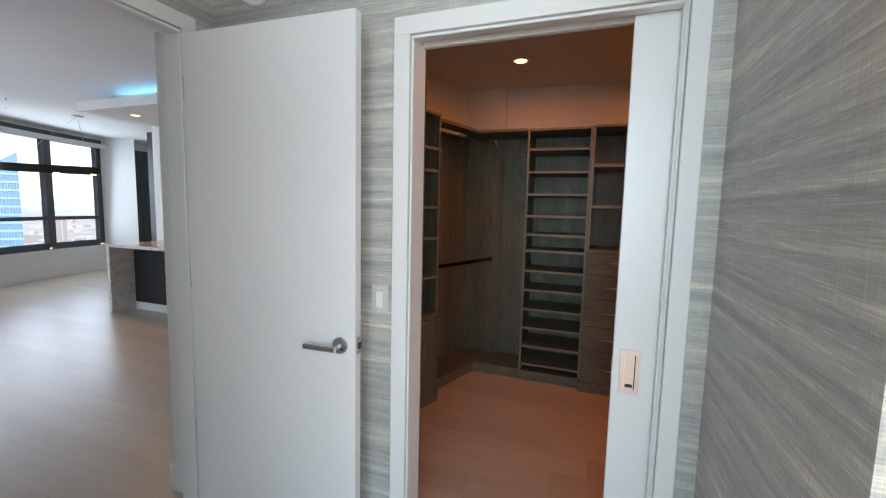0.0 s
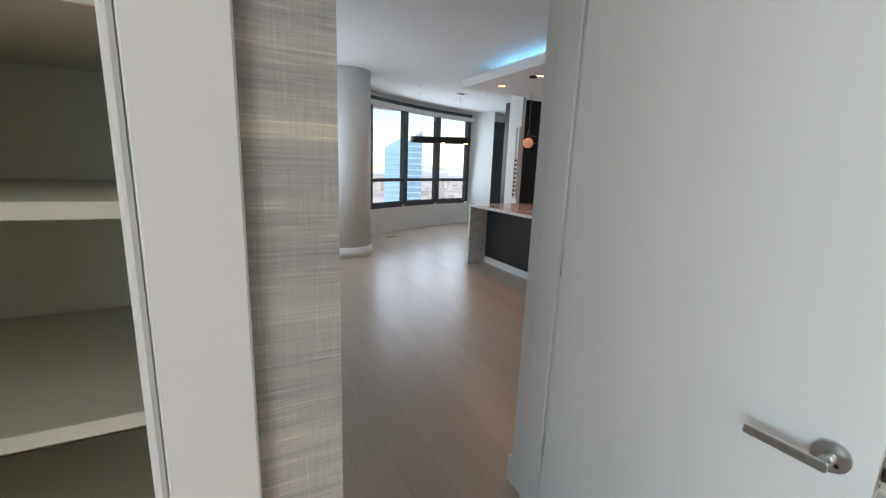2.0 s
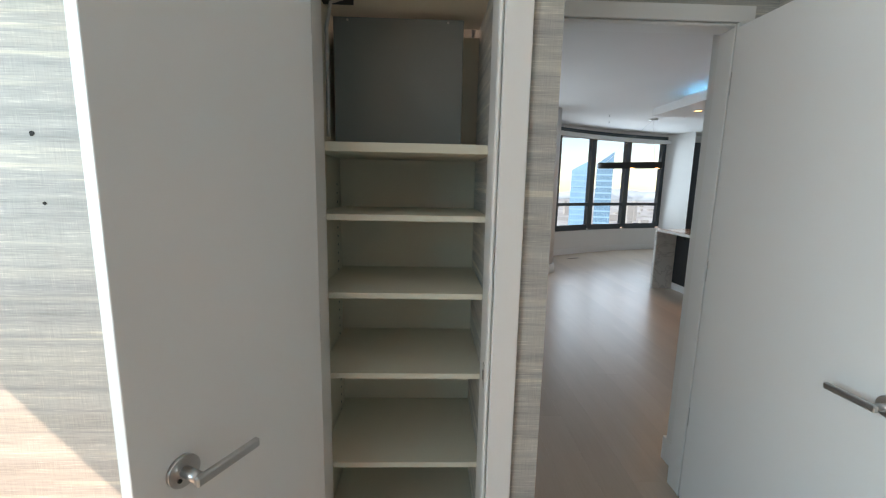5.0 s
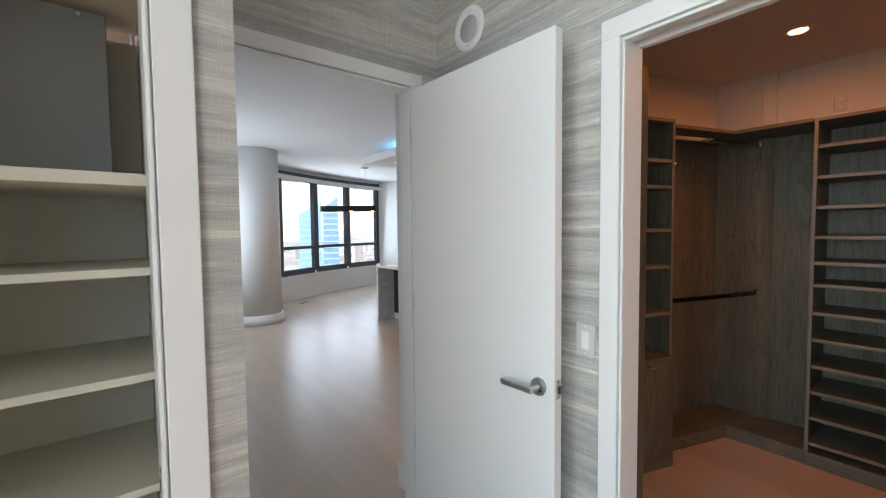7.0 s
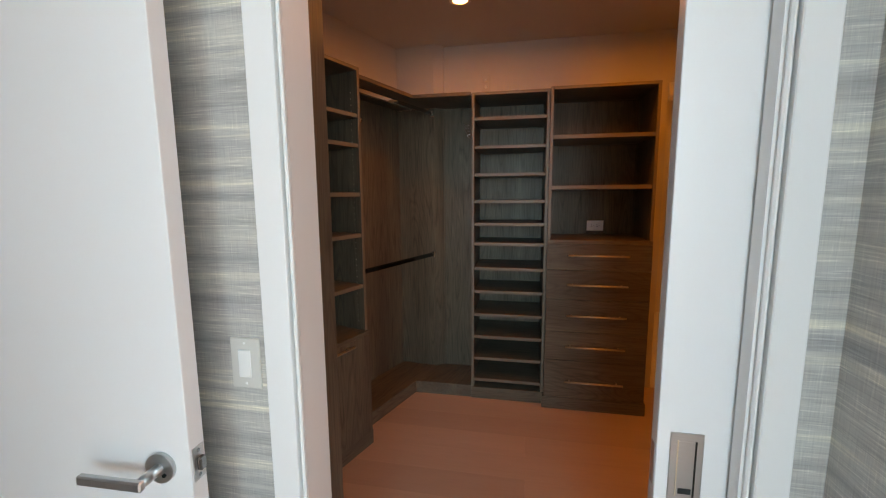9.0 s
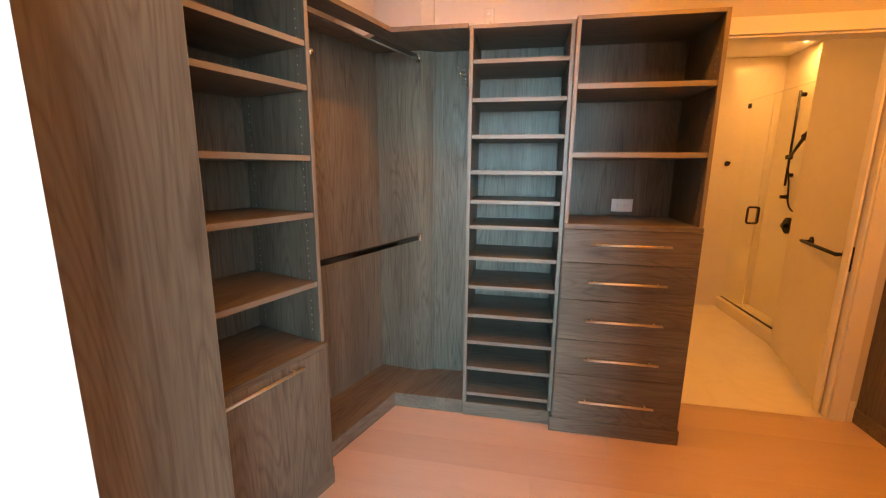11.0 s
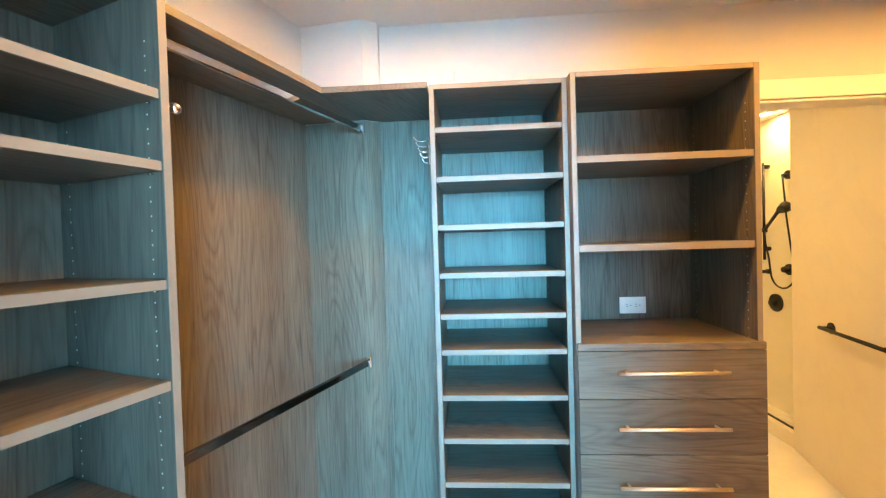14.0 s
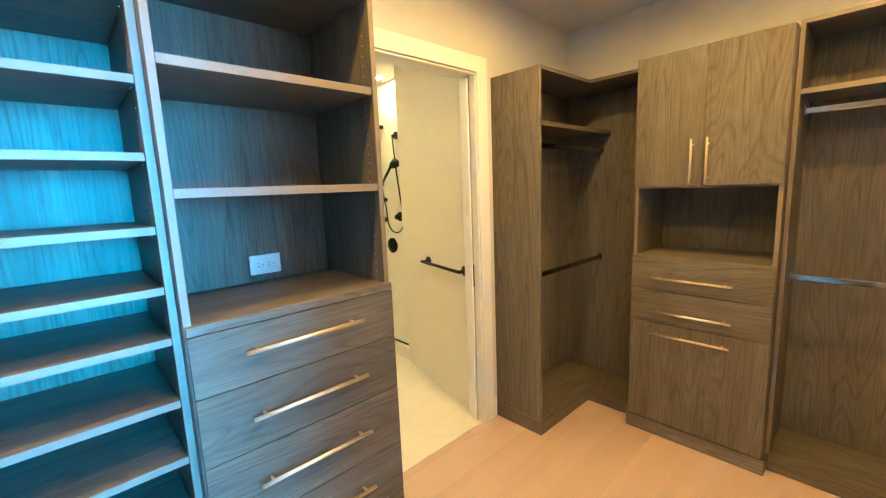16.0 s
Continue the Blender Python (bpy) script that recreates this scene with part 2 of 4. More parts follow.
M_SUB = paint("joint_shadow", (0.40, 0.30, 0.235), 0.9, 0.1)
M_NICKEL = metal("brushed_nickel", (0.62, 0.62, 0.62), 0.32)
M_BRASS = metal("satin_champagne", (0.84, 0.73, 0.58), 0.46)
M_CHROME = metal("chrome", (0.85, 0.85, 0.86), 0.08)
M_BLACKMETAL = metal("matte_black_metal", (0.05, 0.05, 0.05), 0.45)
# chrome with the rods' dark reflections put into its colour
M_DARKCHROME = metal("darkened_chrome", (0.22, 0.22, 0.225), 0.12)
M_PLASTIC = paint("white_plastic", (0.82, 0.82, 0.80), 0.35, 0.01)
M_PLATE = paint("paper_toned_plate", (0.62, 0.60, 0.56), 0.4, 0.02)
M_GREYPLASTIC = paint("grille_cloth", (0.45, 0.45, 0.45), 0.6, 0.05, 500, 0.5)
# blue tint added to keep the sky blue under warm white balance
M_GLASS = glass("sky_blueing_glass", (0.42, 0.76, 1.0))
M_SHOWERGLASS = glass("shower_glass", (0.97, 0.99, 0.97))
M_QUARTZ = marble("white_quartz", (0.78, 0.77, 0.75), (0.62, 0.60, 0.58), 2.0)
M_PINKSTONE = marble("rose_stone", (0.55, 0.36, 0.30), (0.72, 0.55, 0.48), 3.0, 0.12)
M_BATHTILE = marble("cream_tile", (0.74, 0.69, 0.60), (0.725, 0.672, 0.58), 1.4, 0.16)
M_BATHFLOOR = marble("marble_floor", (0.72, 0.69, 0.63), (0.69, 0.655, 0.595), 1.0, 0.2)
M_LAMP = glow("lamp_disc", (1.0, 0.62, 0.30), 3.5)
M_LAMPBATH = glow("lamp_disc_bright", (1.0, 0.75, 0.45), 4.0)
M_LED = glow("blue_led", (0.0, 0.40, 1.0), 8.0)
M_BULB = glow("amber_bulb", (0.62, 0.33, 0.24), 0.16)


# ---- mesh helpers ----
def add_box(bm, x0, y0, z0, x1, y1, z1, bevel=0.0):
    vs = [bm.verts.new(p) for p in ((x0, y0, z0), (x1, y0, z0), (x1, y1, z0), (x0, y1, z0), (x0, y0, z1), (x1, y0, z1), (x1, y1, z1), (x0, y1, z1))]
    fs = [bm.faces.new([vs[i] for i in f]) for f in ((3, 2, 1, 0), (4, 5, 6, 7), (0, 1, 5, 4), (1, 2, 6, 5), (2, 3, 7, 6), (3, 0, 4, 7))]
    if bevel:
        es = list({e for f in fs for e in f.edges})
        bmesh.ops.bevel(bm, geom=es, offset=bevel, segments=1, affect="EDGES", profile=0.5)


def box(*a, bevel=0.0):
    bm = bmesh.new()
    add_box(bm, *a, bevel=bevel)
    return bm


def add_prism(bm, pts, z0, z1):
    lo = [bm.verts.new((x, y, z0)) for x, y in pts]
    hi = [bm.verts.new((x, y, z1)) for x, y in pts]
    n = len(pts)
    bm.faces.new(lo[::-1])
    bm.faces.new(hi)
    for i in range(n):
        bm.faces.new((lo[i], lo[(i + 1) % n], hi[(i + 1) % n], hi[i]))


def prism(pts, z0, z1, bevel=0.0):
    """An upright block over a polygon that runs anticlockwise."""
    bm = bmesh.new()
    add_prism(bm, pts, z0, z1)
    if bevel:
        bmesh.ops.bevel(bm, geom=bm.edges[:], offset=bevel, segments=1, affect="EDGES", profile=0.5)
    bmesh.ops.recalc_face_normals(bm, faces=bm.faces[:])
    return bm


def add_tube(bm, a, b, r, n=12, r2=None):
    a, b = Vector(a), Vector(b)
    q = (b - a).to_track_quat("Z", "Y").to_matrix()
    r2 = r if r2 is None else r2
    lo, hi = [], []
    for i in range(n):
        d = Vector((math.cos(2 * math.pi * i / n), math.sin(2 * math.pi * i / n), 0))
        lo.append(bm.verts.new(a + q @ (d * r)))
        hi.append(bm.verts.new(b + q @ (d * r2)))
    bm.faces.new(lo[::-1])
    bm.faces.new(hi)
    for i in range(n):
        f = bm.faces.new((lo[i], lo[(i + 1) % n], hi[(i + 1) % n], hi[i]))
        f.smooth = True


def tube(*a, **k):
    bm = bmesh.new()
    add_tube(bm, *a, **k)
    return bm


def add_pipe(bm, pts, r, n=8):
    """One tube swept along a row of points."""
    pts = [Vector(p) for p in pts]
    rings = []
    side = None
    for i, p in enumerate(pts):
        d = (pts[min(i + 1, len(pts) - 1)] - pts[max(i - 1, 0)]).normalized()
        if side is None:
            side = d.orthogonal().normalized()
        side = (side - d * side.dot(d)).normalized()
        up = d.cross(side)
        rings.append([bm.verts.new(p + (side * math.cos(2 * math.pi * k / n) + up * math.sin(2 * math.pi * k / n)) * r) for k in range(n)])
    for lo, hi in zip(rings, rings[1:]):
        for k in range(n):
            bm.faces.new((lo[k], lo[(k + 1) % n], hi[(k + 1) % n], hi[k])).smooth = True
    bm.faces.new(rings[0][::-1])
    bm.faces.new(rings[-1])


def lathe(profile, n=32):
    """A turned body round z from (radius, height) pairs."""
    bm = bmesh.new()
    rings = [[bm.verts.new((r * math.cos(2 * math.pi * i / n), r * math.sin(2 * math.pi * i / n), z)) for i in range(n)] for r, z in profile]
    for lo, hi in zip(rings, rings[1:]):
        for i in range(n):
            bm.faces.new((lo[i], lo[(i + 1) % n], hi[(i + 1) % n], hi[i])).smooth = True
    bm.faces.new(rings[0][::-1])
    bm.faces.new(rings[-1])
    return bm


def ball(c, r, n=16):
    bm = bmesh.new()
    bmesh.ops.create_uvsphere(bm, u_segments=n, v_segments=n // 2, radius=r, matrix=Matrix.Translation(c))
    for f in bm.faces:
        f.smooth = True
    return bm


def part(name, bm, material, parent=None, label="", m=None):
    bmesh.ops.recalc_face_normals(bm, faces=bm.faces[:])
    me = bpy.data.meshes.new(name)
    bm.to_mesh(me)
    bm.free()
    me.materials.append(material)
    ob = new(name, me)
    if parent is not None:
        ob.parent = parent
    if m is not None:
        ob.matrix_local = m
    if label:
        ob["label"] = label
    return ob


def thing(name, m, label, category, group=""):
    ob = new(name)
    ob.matrix_world = m
    return tagged(ob, label, category, group)


def struct(name, bm, material, label, category="wall"):
    return tagged(part(name, bm, material), label, category, kind="structure")


# ---- plan ----
XE = 1.55            # vestibule's east wall, with the pocket door
XC = 1.66            # its closet side
YN = 1.65            # linen closet's wall
YD = 2.31            # wall round the bedroom door
YS = 0.29            # short south wall
XW = 3.91            # closet's east wall
ZC = 2.55            # closet ceiling
ZL = 2.78            # living room and bedroom ceilings
SKEW = 18.3
CS, SN = math.cos(radians(SKEW)), math.sin(radians(SKEW))


def north(s, p):
    """s along the closet's skewed north wall from its east end, p out from it."""
    return (XW - s * CS - p * SN, 1.785 + s * SN - p * CS)


# ---- structure: vestibule and bedroom ----
bm = bmesh.new()
add_box(bm, -2.5, YN, 0, -0.19, YN + 0.12, ZL)
struct("wall_north", bm, M_WALLPAPER, "bedroom wall in striped grey and cream grasscloth wallpaper")
bm = bmesh.new()
add_box(bm, -0.19, YN, 2.140, 0.312, YN + 0.12, ZL)
struct("wall_over_linen", bm, M_WALLPAPER, "striped wallpaper over the linen closet opening")
bm = bmesh.new()
add_box(bm, 0.312, YN, 0, 0.465, YD + 0.26, ZL)
struct("wall_pier", bm, M_WALLPAPER, "narrow wall pier in striped grasscloth wallpaper beside the doorway")
bm = bmesh.new()
add_box(bm, 0.465, YD, 2.176, XE, YD + 0.115, ZL)
add_box(bm, 1.46, YD, 0, XE, YD + 0.115, 2.176)
struct("wall_over_door", bm, M_WALLPAPER, "striped wallpaper over the bedroom doorway")
bm = bmesh.new()
add_box(bm, XE, YS - 0.01, 2.11, XC, 1.335, ZL)
add_box(bm, XE, 1.335, 0, XC, YD + 0.26, ZL)
add_box(bm, XE, YS - 0.01, 0, XC - 0.09, 0.41, 2.11)
add_box(bm, XC - 0.022, YS - 0.01, 0, XC, 0.41, 2.11)
struct("wall_east", bm, M_WALLPAPER, "striped wallpaper wall with the closet's pocket door opening")
bm = bmesh.new()
add_box(bm, 0.762, YS - 0.14, 0, XE, YS, ZL)
add_box(bm, 0.762, -4.2, 0, 0.902, YS - 0.14, ZL)
struct("wall_stub", bm, M_WALLPAPER, "short vestibule wall in striped grasscloth wallpaper")
bm = bmesh.new()
add_box(bm, -2.5, -4.34, 0, 0.94, -4.2, ZL)
struct("wall_south", bm, M_WALL, "plain off-white bedroom wall")
bm = bmesh.new()
add_box(bm, -2.52, -4.34, 0, -2.4, YN + 0.12, 0.55)
add_box(bm, -2.52, -4.34, 2.68, -2.4, YN + 0.12, ZL)
add_box(bm, -2.52, 1.27, 0.55, -2.4, YN + 0.12, 2.68)
add_box(bm, -2.52, -4.34, 0.55, -2.4, -2.6, 2.68)
struct("wall_west", bm, M_WALL, "off-white bedroom window wall")
struct("ceiling_bedroom", box(-2.62, -4.34, ZL, XC, YN + 0.12, ZL + 0.2), M_CEIL, "white painted bedroom ceiling", "ceiling")
struct("ceiling_vestibule", box(-0.3, YN + 0.121, ZL, XC, YD + 0.1155, ZL + 0.2), M_CEIL, "white painted vestibule ceiling", "ceiling")

# bedroom window frame
win = tagged(new("window_1"), "dark framed bedroom window", "window", kind="structure")
for y in (-2.58, -1.3, -0.02, 1.23):
    part("mullion", box(-2.5, y - 0.03, 0.55, -2.42, y + 0.03, 2.68), M_DARKFRAME, win)
for z in (0.58, 2.65):
    part("rail", box(-2.495, -2.55, z - 0.03, -2.425, 1.2, z + 0.03), M_DARKFRAME, win)


def casing(name, m, w, h, cw=0.064, right=True, left=True, cr=None, label="white painted door casing with a stepped inner bead"):
    """Flat casing with a recessed inner bead round an opening w wide and h high; local x along the wall, -y out of it."""
    ob = thing(name, m, label, "door casing")
    ob["kind"] = "structure"
    cr = cw if cr is None else cr
    xl, xr = (-cw if left else 0), (w + cr if right else w)
    part("head", box(xl, -0.018, h, xr, 0, h + cw, bevel=0.002), M_WHITE, ob)
    part("head_bead", box(0.004, -0.011, h - 0.015, w - 0.004, 0.0005, h - 0.004, bevel=0.003), M_WHITE, ob)
    if left:
        part("side", box(-cw, -0.018, 0, 0, 0, h, bevel=0.002), M_WHITE, ob)
        part("side_bead", box(0.003, -0.011, 0, 0.012, 0.0005, h - 0.0155, bevel=0.003), M_WHITE, ob)
    if right:
        part("side", box(w, -0.018, 0, w + cr, 0, h, bevel=0.002), M_WHITE, ob)
        part("side_bead", box(w - 0.012, -0.011, 0, w - 0.003, 0.0005, h - 0.0155, bevel=0.003), M_WHITE, ob)
    return ob


def jambs(name, m, w, h, depth, t=0.018, label="white painted door jamb lining"):
    ob = thing(name, m, label, "door jamb")
    ob["kind"] = "structure"
    part("jamb", box(0, 0, 0, t, depth, h), M_WHITE, ob)
    part("jamb", box(w - t, 0, 0, w, depth, h), M_WHITE, ob)
    part("head_jamb", box(t, 0, h - t, w - t, depth, h), M_WHITE, ob)
    return ob


# linen closet opening
casing("trim_linen", pose(-0.189, YN, 0), 0.501, 2.138, 0.064, cr=0.072)
jambs("jamb_linen", pose(-0.19, YN + 0.001, 0), 0.502, 2.140, 0.119, 0.013)
# bedroom doorway
casing("trim_door", pose(0.549, YD, 0), 0.832, 2.175, 0.062)
jambs("jamb_door", pose(0.535, YD + 0.001, 0), 0.856, 2.175, 0.086, 0.015)
struct("jamb_pier", box(0.4652, YD + 0.001, 0, 0.5348, YD + 0.112, 2.175), M_WHITE, "white doorway lining beside the wall pier", "door jamb")
struct("jamb_reveal", box(1.3915, YD + 0.001, 0, 1.46, YD + 0.112, 2.175), M_WHITE, "white doorway lining beside the hinges", "door jamb")
struct("wall_reveal", box(1.46, YD + 0.1152, 0, XE, YD + 0.26, ZL), M_WALL, "painted end of the wall beyond the doorway", "wall")
bm = bmesh.new()
add_box(bm, 1.452, YD + 0.12, 0, 1.460, YD + 0.272, 0.135, bevel=0.003)
add_box(bm, 1.452, YD + 0.2704, 0, 2.2, YD + 0.284, 0.135, bevel=0.003)
struct("baseboard", bm, M_WHITE, "white baseboard at the wall's end", "baseboard")
# pocket door opening
casing("trim_pocket", pose(XE, 1.325, 0, 0, 0, -90), 0.915, 2.099, 0.066, cr=0.057)
pj = tagged(new("jamb_pocket"), "white split jamb of the pocket door", "door jamb", kind="structure")
part("jamb", box(XE + 0.001, 1.314, 0, XC, 1.3345, 2.11), M_WHITE, pj)
part("head_jamb", box(XE + 0.001, 0.41, 2.086, XE + 0.035, 1.314, 2.1095), M_WHITE, pj)
part("head_jamb", box(XC - 0.024, 0.41, 2.086, XC, 1.314, 2.1095), M_WHITE, pj)
part("split_jamb", box(XE + 0.001, 0.4105, 0, XE + 0.035, 0.427, 2.086), M_WHITE, pj)
part("split_jamb", box(XC - 0.024, 0.4105, 0, XC, 0.427, 2.086), M_WHITE, pj)

# ---- structure: closet ----
NW = north(2.35, 0)
bm = bmesh.new()
add_prism(bm, [north(2.34, 0), north(0, 0), north(-0.1, -0.12), north(2.30, -0.12)], 0, ZC)
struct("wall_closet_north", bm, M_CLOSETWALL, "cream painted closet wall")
bm = bmesh.new()
add_box(bm, XW, -0.13, 0, XW + 0.12, 1.9, ZC)
add_box(bm, XW, -0.93, 2.13, XW + 0.12, -0.13, ZC)
add_box(bm, XW, -1.94, 0, XW + 0.12, -0.93, ZC)
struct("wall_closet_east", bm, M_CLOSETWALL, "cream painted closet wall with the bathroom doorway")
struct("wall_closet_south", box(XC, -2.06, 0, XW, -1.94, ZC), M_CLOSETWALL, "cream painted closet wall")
bm = bmesh.new()
add_box(bm, XC - 0.002, YD + 0.26, 0, XC + 0.004, 2.7, ZC)
add_box(bm, XC + 0.0005, 1.34, 0, XC + 0.004, YD + 0.26, ZC)
add_box(bm, XC + 0.0005, 0.41, 2.115, XC + 0.004, 1.34, ZC)
add_box(bm, XC - 0.1, -2.06, 0, XC + 0.004, 0.27, ZC)
add_box(bm, XC + 0.0005, 0.27, 0, XC + 0.004, 0.41, ZC)
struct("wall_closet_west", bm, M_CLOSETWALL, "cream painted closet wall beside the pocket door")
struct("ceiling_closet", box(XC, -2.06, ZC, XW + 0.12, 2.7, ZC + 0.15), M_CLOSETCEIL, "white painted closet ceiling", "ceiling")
CORNER = [(3.834, 1.503), (3.874, 1.439), (XW - 0.001, 1.439), (XW - 0.001, 1.790), (3.872, 1.800)]
struct("wall_corner_chase", prism(CORNER, 2.121, ZC), M_CLOSETWALL, "cream painted chase in the corner over the shelf")
struct("wall_closet_corner", prism(CORNER, 0, 2.097), M_WOODZ, "boxed-out corner faced in grey-brown wood", "wall panel")

# ---- structure: bathroom ----
bath_pts = [(XW + 0.12, -0.965), (5.0, -1.20), (5.0, -1.32), (XW + 0.12, -1.085)]
struct("wall_bath_tiled", prism(bath_pts[::-1], 0, 2.5), M_BATHTILE, "large-format cream tiled bathroom wall")
struct("wall_bath_west", box(4.88, -1.53, 0, 5.0, -1.325, 2.5), M_BATHTILE, "cream tiled end of the shower wall")
struct("wall_bath_south", box(4.88, -1.65, 0, 6.14, -1.53, 2.5), M_BATHTILE, "cream tiled wall behind the shower")
struct("wall_bath_east", box(6.02, -1.53, 0, 6.14, 1.7, 2.5), M_BATHTILE, "cream tiled bathroom wall")
struct("wall_bath_north", box(XW + 0.12, 1.7, 0, 6.14, 1.82, 2.5), M_BATHTILE, "cream tiled bathroom wall")
struct("ceiling_bath", box(XW + 0.121, -2.34, 2.5, 6.14, 1.82, 2.62), M_CEIL, "white bathroom ceiling", "ceiling")
struct("floor_bath", box(XW + 0.005, -2.34, -0.05, 6.14, 1.82, 0.004), M_BATHFLOOR, "pale veined marble bathroom floor", "floor")
casing("trim_bath", pose(XW, -0.13, 0, 0, 0, -90), 0.80, 2.12, 0.085, left=False)
bm = bmesh.new()
add_box(bm, XW + 0.001, -0.945, 0, XW + 0.04, -0.925, 2.13)
add_box(bm, XW + 0.085, -0.945, 0, XW + 0.1195, -0.925, 2.13)
add_box(bm, XW + 0.001, -0.925, 2.11, XW + 0.1195, -0.131, 2.129)
struct("jamb_bath", bm, M_WHITE, "white split jamb of the bathroom pocket door", "door jamb")

# ---- structure: living room ----
AC, AR = Vector((7.79, 1.65)), 9.05


def arc(a, r=AR):
    return (AC.x + r * math.cos(radians(a)), AC.y + r * math.sin(radians(a)))


def arc_block(bm, a0, a1, r0, r1, z0, z1, n=8):
    """A curved block between two angles and radii."""
    for i in range(n):
        p, q = a0 + (a1 - a0) * i / n, a0 + (a1 - a0) * (i + 1) / n
        add_prism(bm, [arc(q, r0), arc(p, r0), arc(p, r1), arc(q, r1)], z0, z1)


bm = bmesh.new()
arc_block(bm, 102.4, 150, AR, AR + 0.2, 0, 0.52, 24)
arc_block(bm, 102.4, 150, AR, AR + 0.2, 2.66, ZL, 24)
struct("wall_curved", bm, M_WALL, "curved off-white wall under the window band")
bm = bmesh.new()
arc_block(bm, 102.4, 150, AR - 0.016, AR - 0.001, 0, 0.13, 24)
arc_block(bm, 102.4, 150, AR - 0.024, AR - 0.0162, 0, 0.075, 24)
struct("baseboard_curved", bm, M_WHITE, "tall white stepped baseboard along the curved wall", "baseboard")
win = tagged(new("window_2"), "curved band of dark framed floor-high windows", "window", kind="structure")
MULL = (102.7, 109.4, 116.2, 123.2, 130.1, 137.0, 144.0, 150.0)
for a in MULL:
    bm = bmesh.new()
    arc_block(bm, a - 0.42, a + 0.42, AR + 0.02, AR + 0.13, 0.56, 2.6, 1)
    part("mullion", bm, M_DARKFRAME, win)
for a0, a1 in zip(MULL, MULL[1:]):
    for z0, z1, nm in ((0.52, 0.64, "sill_rail"), (1.075, 1.14, "transom"), (2.56, 2.64, "head_rail")):
        bm = bmesh.new()
        arc_block(bm, a0 + 0.42, a1 - 0.42, AR + 0.03, AR + 0.12, z0, z1, 3)
        part(nm, bm, M_DARKFRAME, win)
    for z0, z1 in ((0.64, 1.075), (1.14, 2.56)):
        bm = bmesh.new()
        arc_block(bm, a0 + 0.42, a1 - 0.42, AR + 0.07, AR + 0.078, z0, z1, 1)
        part("pane", bm, M_GLASS, win).visible_shadow = False
bm = bmesh.new()
arc_block(bm, 102.0, 150, AR - 0.09, AR + 0.02, 2.555, 2.635, 24)
struct("valance", bm, M_WALL, "pale curved roller blind cassette over the windows", "valance")
# solid dark strip stands in for the shaded gap above the cassette
bm = bmesh.new()
arc_block(bm, 102.0, 150, AR - 0.02, AR + 0.02, 2.6352, 2.72, 24)
struct("valance_shade", bm, M_DARKFRAME, "dark strip painted as the shadow gap over the blind cassette", "valance")
# ceiling and the walls that close the room
struct("ceiling_living", prism([(-2.6, YD + 0.116), (8.4, YD + 0.116), (8.4, 11.6), (-2.6, 11.6)], ZL, ZL + 0.2), M_CEIL, "white living room ceiling", "ceiling")
struct("wall_living_south_1", box(-2.6, YD + 0.12, 0, 0.30, YD + 0.26, ZL), M_WALL, "off-white living room wall")
struct("wall_living_south_2", box(XE, YD + 0.2602, 0, 8.4, YD + 0.27, ZL), M_WALL, "off-white living room wall")
struct("wall_living_west", box(-2.72, YD, 0, -2.6, 6.4, ZL), M_WALL, "off-white living room wall")
struct("wall_living_west_2", box(-2.6, 6.28, 0, -0.1, 6.4, ZL), M_WALL, "off-white living room wall")
struct("wall_living_east", box(8.4, YD, 0, 8.52, 11.6, ZL), M_WALL, "off-white living room wall")
# chase beside the windows, and the recess with the dark doors
struct("wall_chase", prism([arc(102.6, AR - 0.0), (6.16, 9.95), (6.35, 10.55), arc(101.4, AR + 0.3)], 0, ZL), M_WALL, "white boxed wall corner beside the windows")
struct("wall_recess", box(6.2, 10.6, 0, 8.4, 10.72, ZL), M_WALL, "off-white wall round the dark doors")
struct("wall_kitchen_end", box(5.045, 7.40, 0, 5.118, 7.78, ZL), M_WALL, "white wall end beside the tall kitchen cabinets")
struct("wall_kitchen", box(6.05, 8.35, 0, 8.4, 8.5, ZL), M_WALL, "white wall end beside the kitchen")

door = thing("dark_door", pose(6.56, 10.6, 0), "tall blue-black panelled door in a dark frame", "door")
part("frame", box(-0.1, -0.05, 0, 0.0, 0, 2.62), M_DARKDOOR, door)
part("frame", box(0.85, -0.05, 0, 0.95, 0, 2.62), M_DARKDOOR, door)
part("frame_head", box(0.0, -0.05, 2.45, 0.85, 0, 2.62), M_DARKDOOR, door)
leaf = part("leaf", box(0.0, -0.03, 0, 0.85, 0, 2.45), M_DARKDOOR, door)
for z0, z1 in ((0.2, 1.95), (2.05, 2.35)):
    for a, b, c, d in ((0.12, z0, 0.73, z0 + 0.03), (0.12, z1 - 0.03, 0.73, z1), (0.12, z0 + 0.03, 0.15, z1 - 0.03), (0.70, z0 + 0.03, 0.73, z1 - 0.03)):
        part("moulding", box(a, -0.04, b, c, -0.03, d), M_DARKDOOR, leaf)

# round column
col = tagged(new("column"), "round white column with a stepped base", "column", kind="structure")
col.location = (1.98, 7.72, 0)
part("shaft", lathe([(0.36, 0.15), (0.36, ZL)], 48), M_WALL, col)
part("base", lathe([(0.395, 0.0), (0.395, 0.085), (0.385, 0.095), (0.38, 0.14), (0.362, 0.15)], 48), M_WHITE, col)

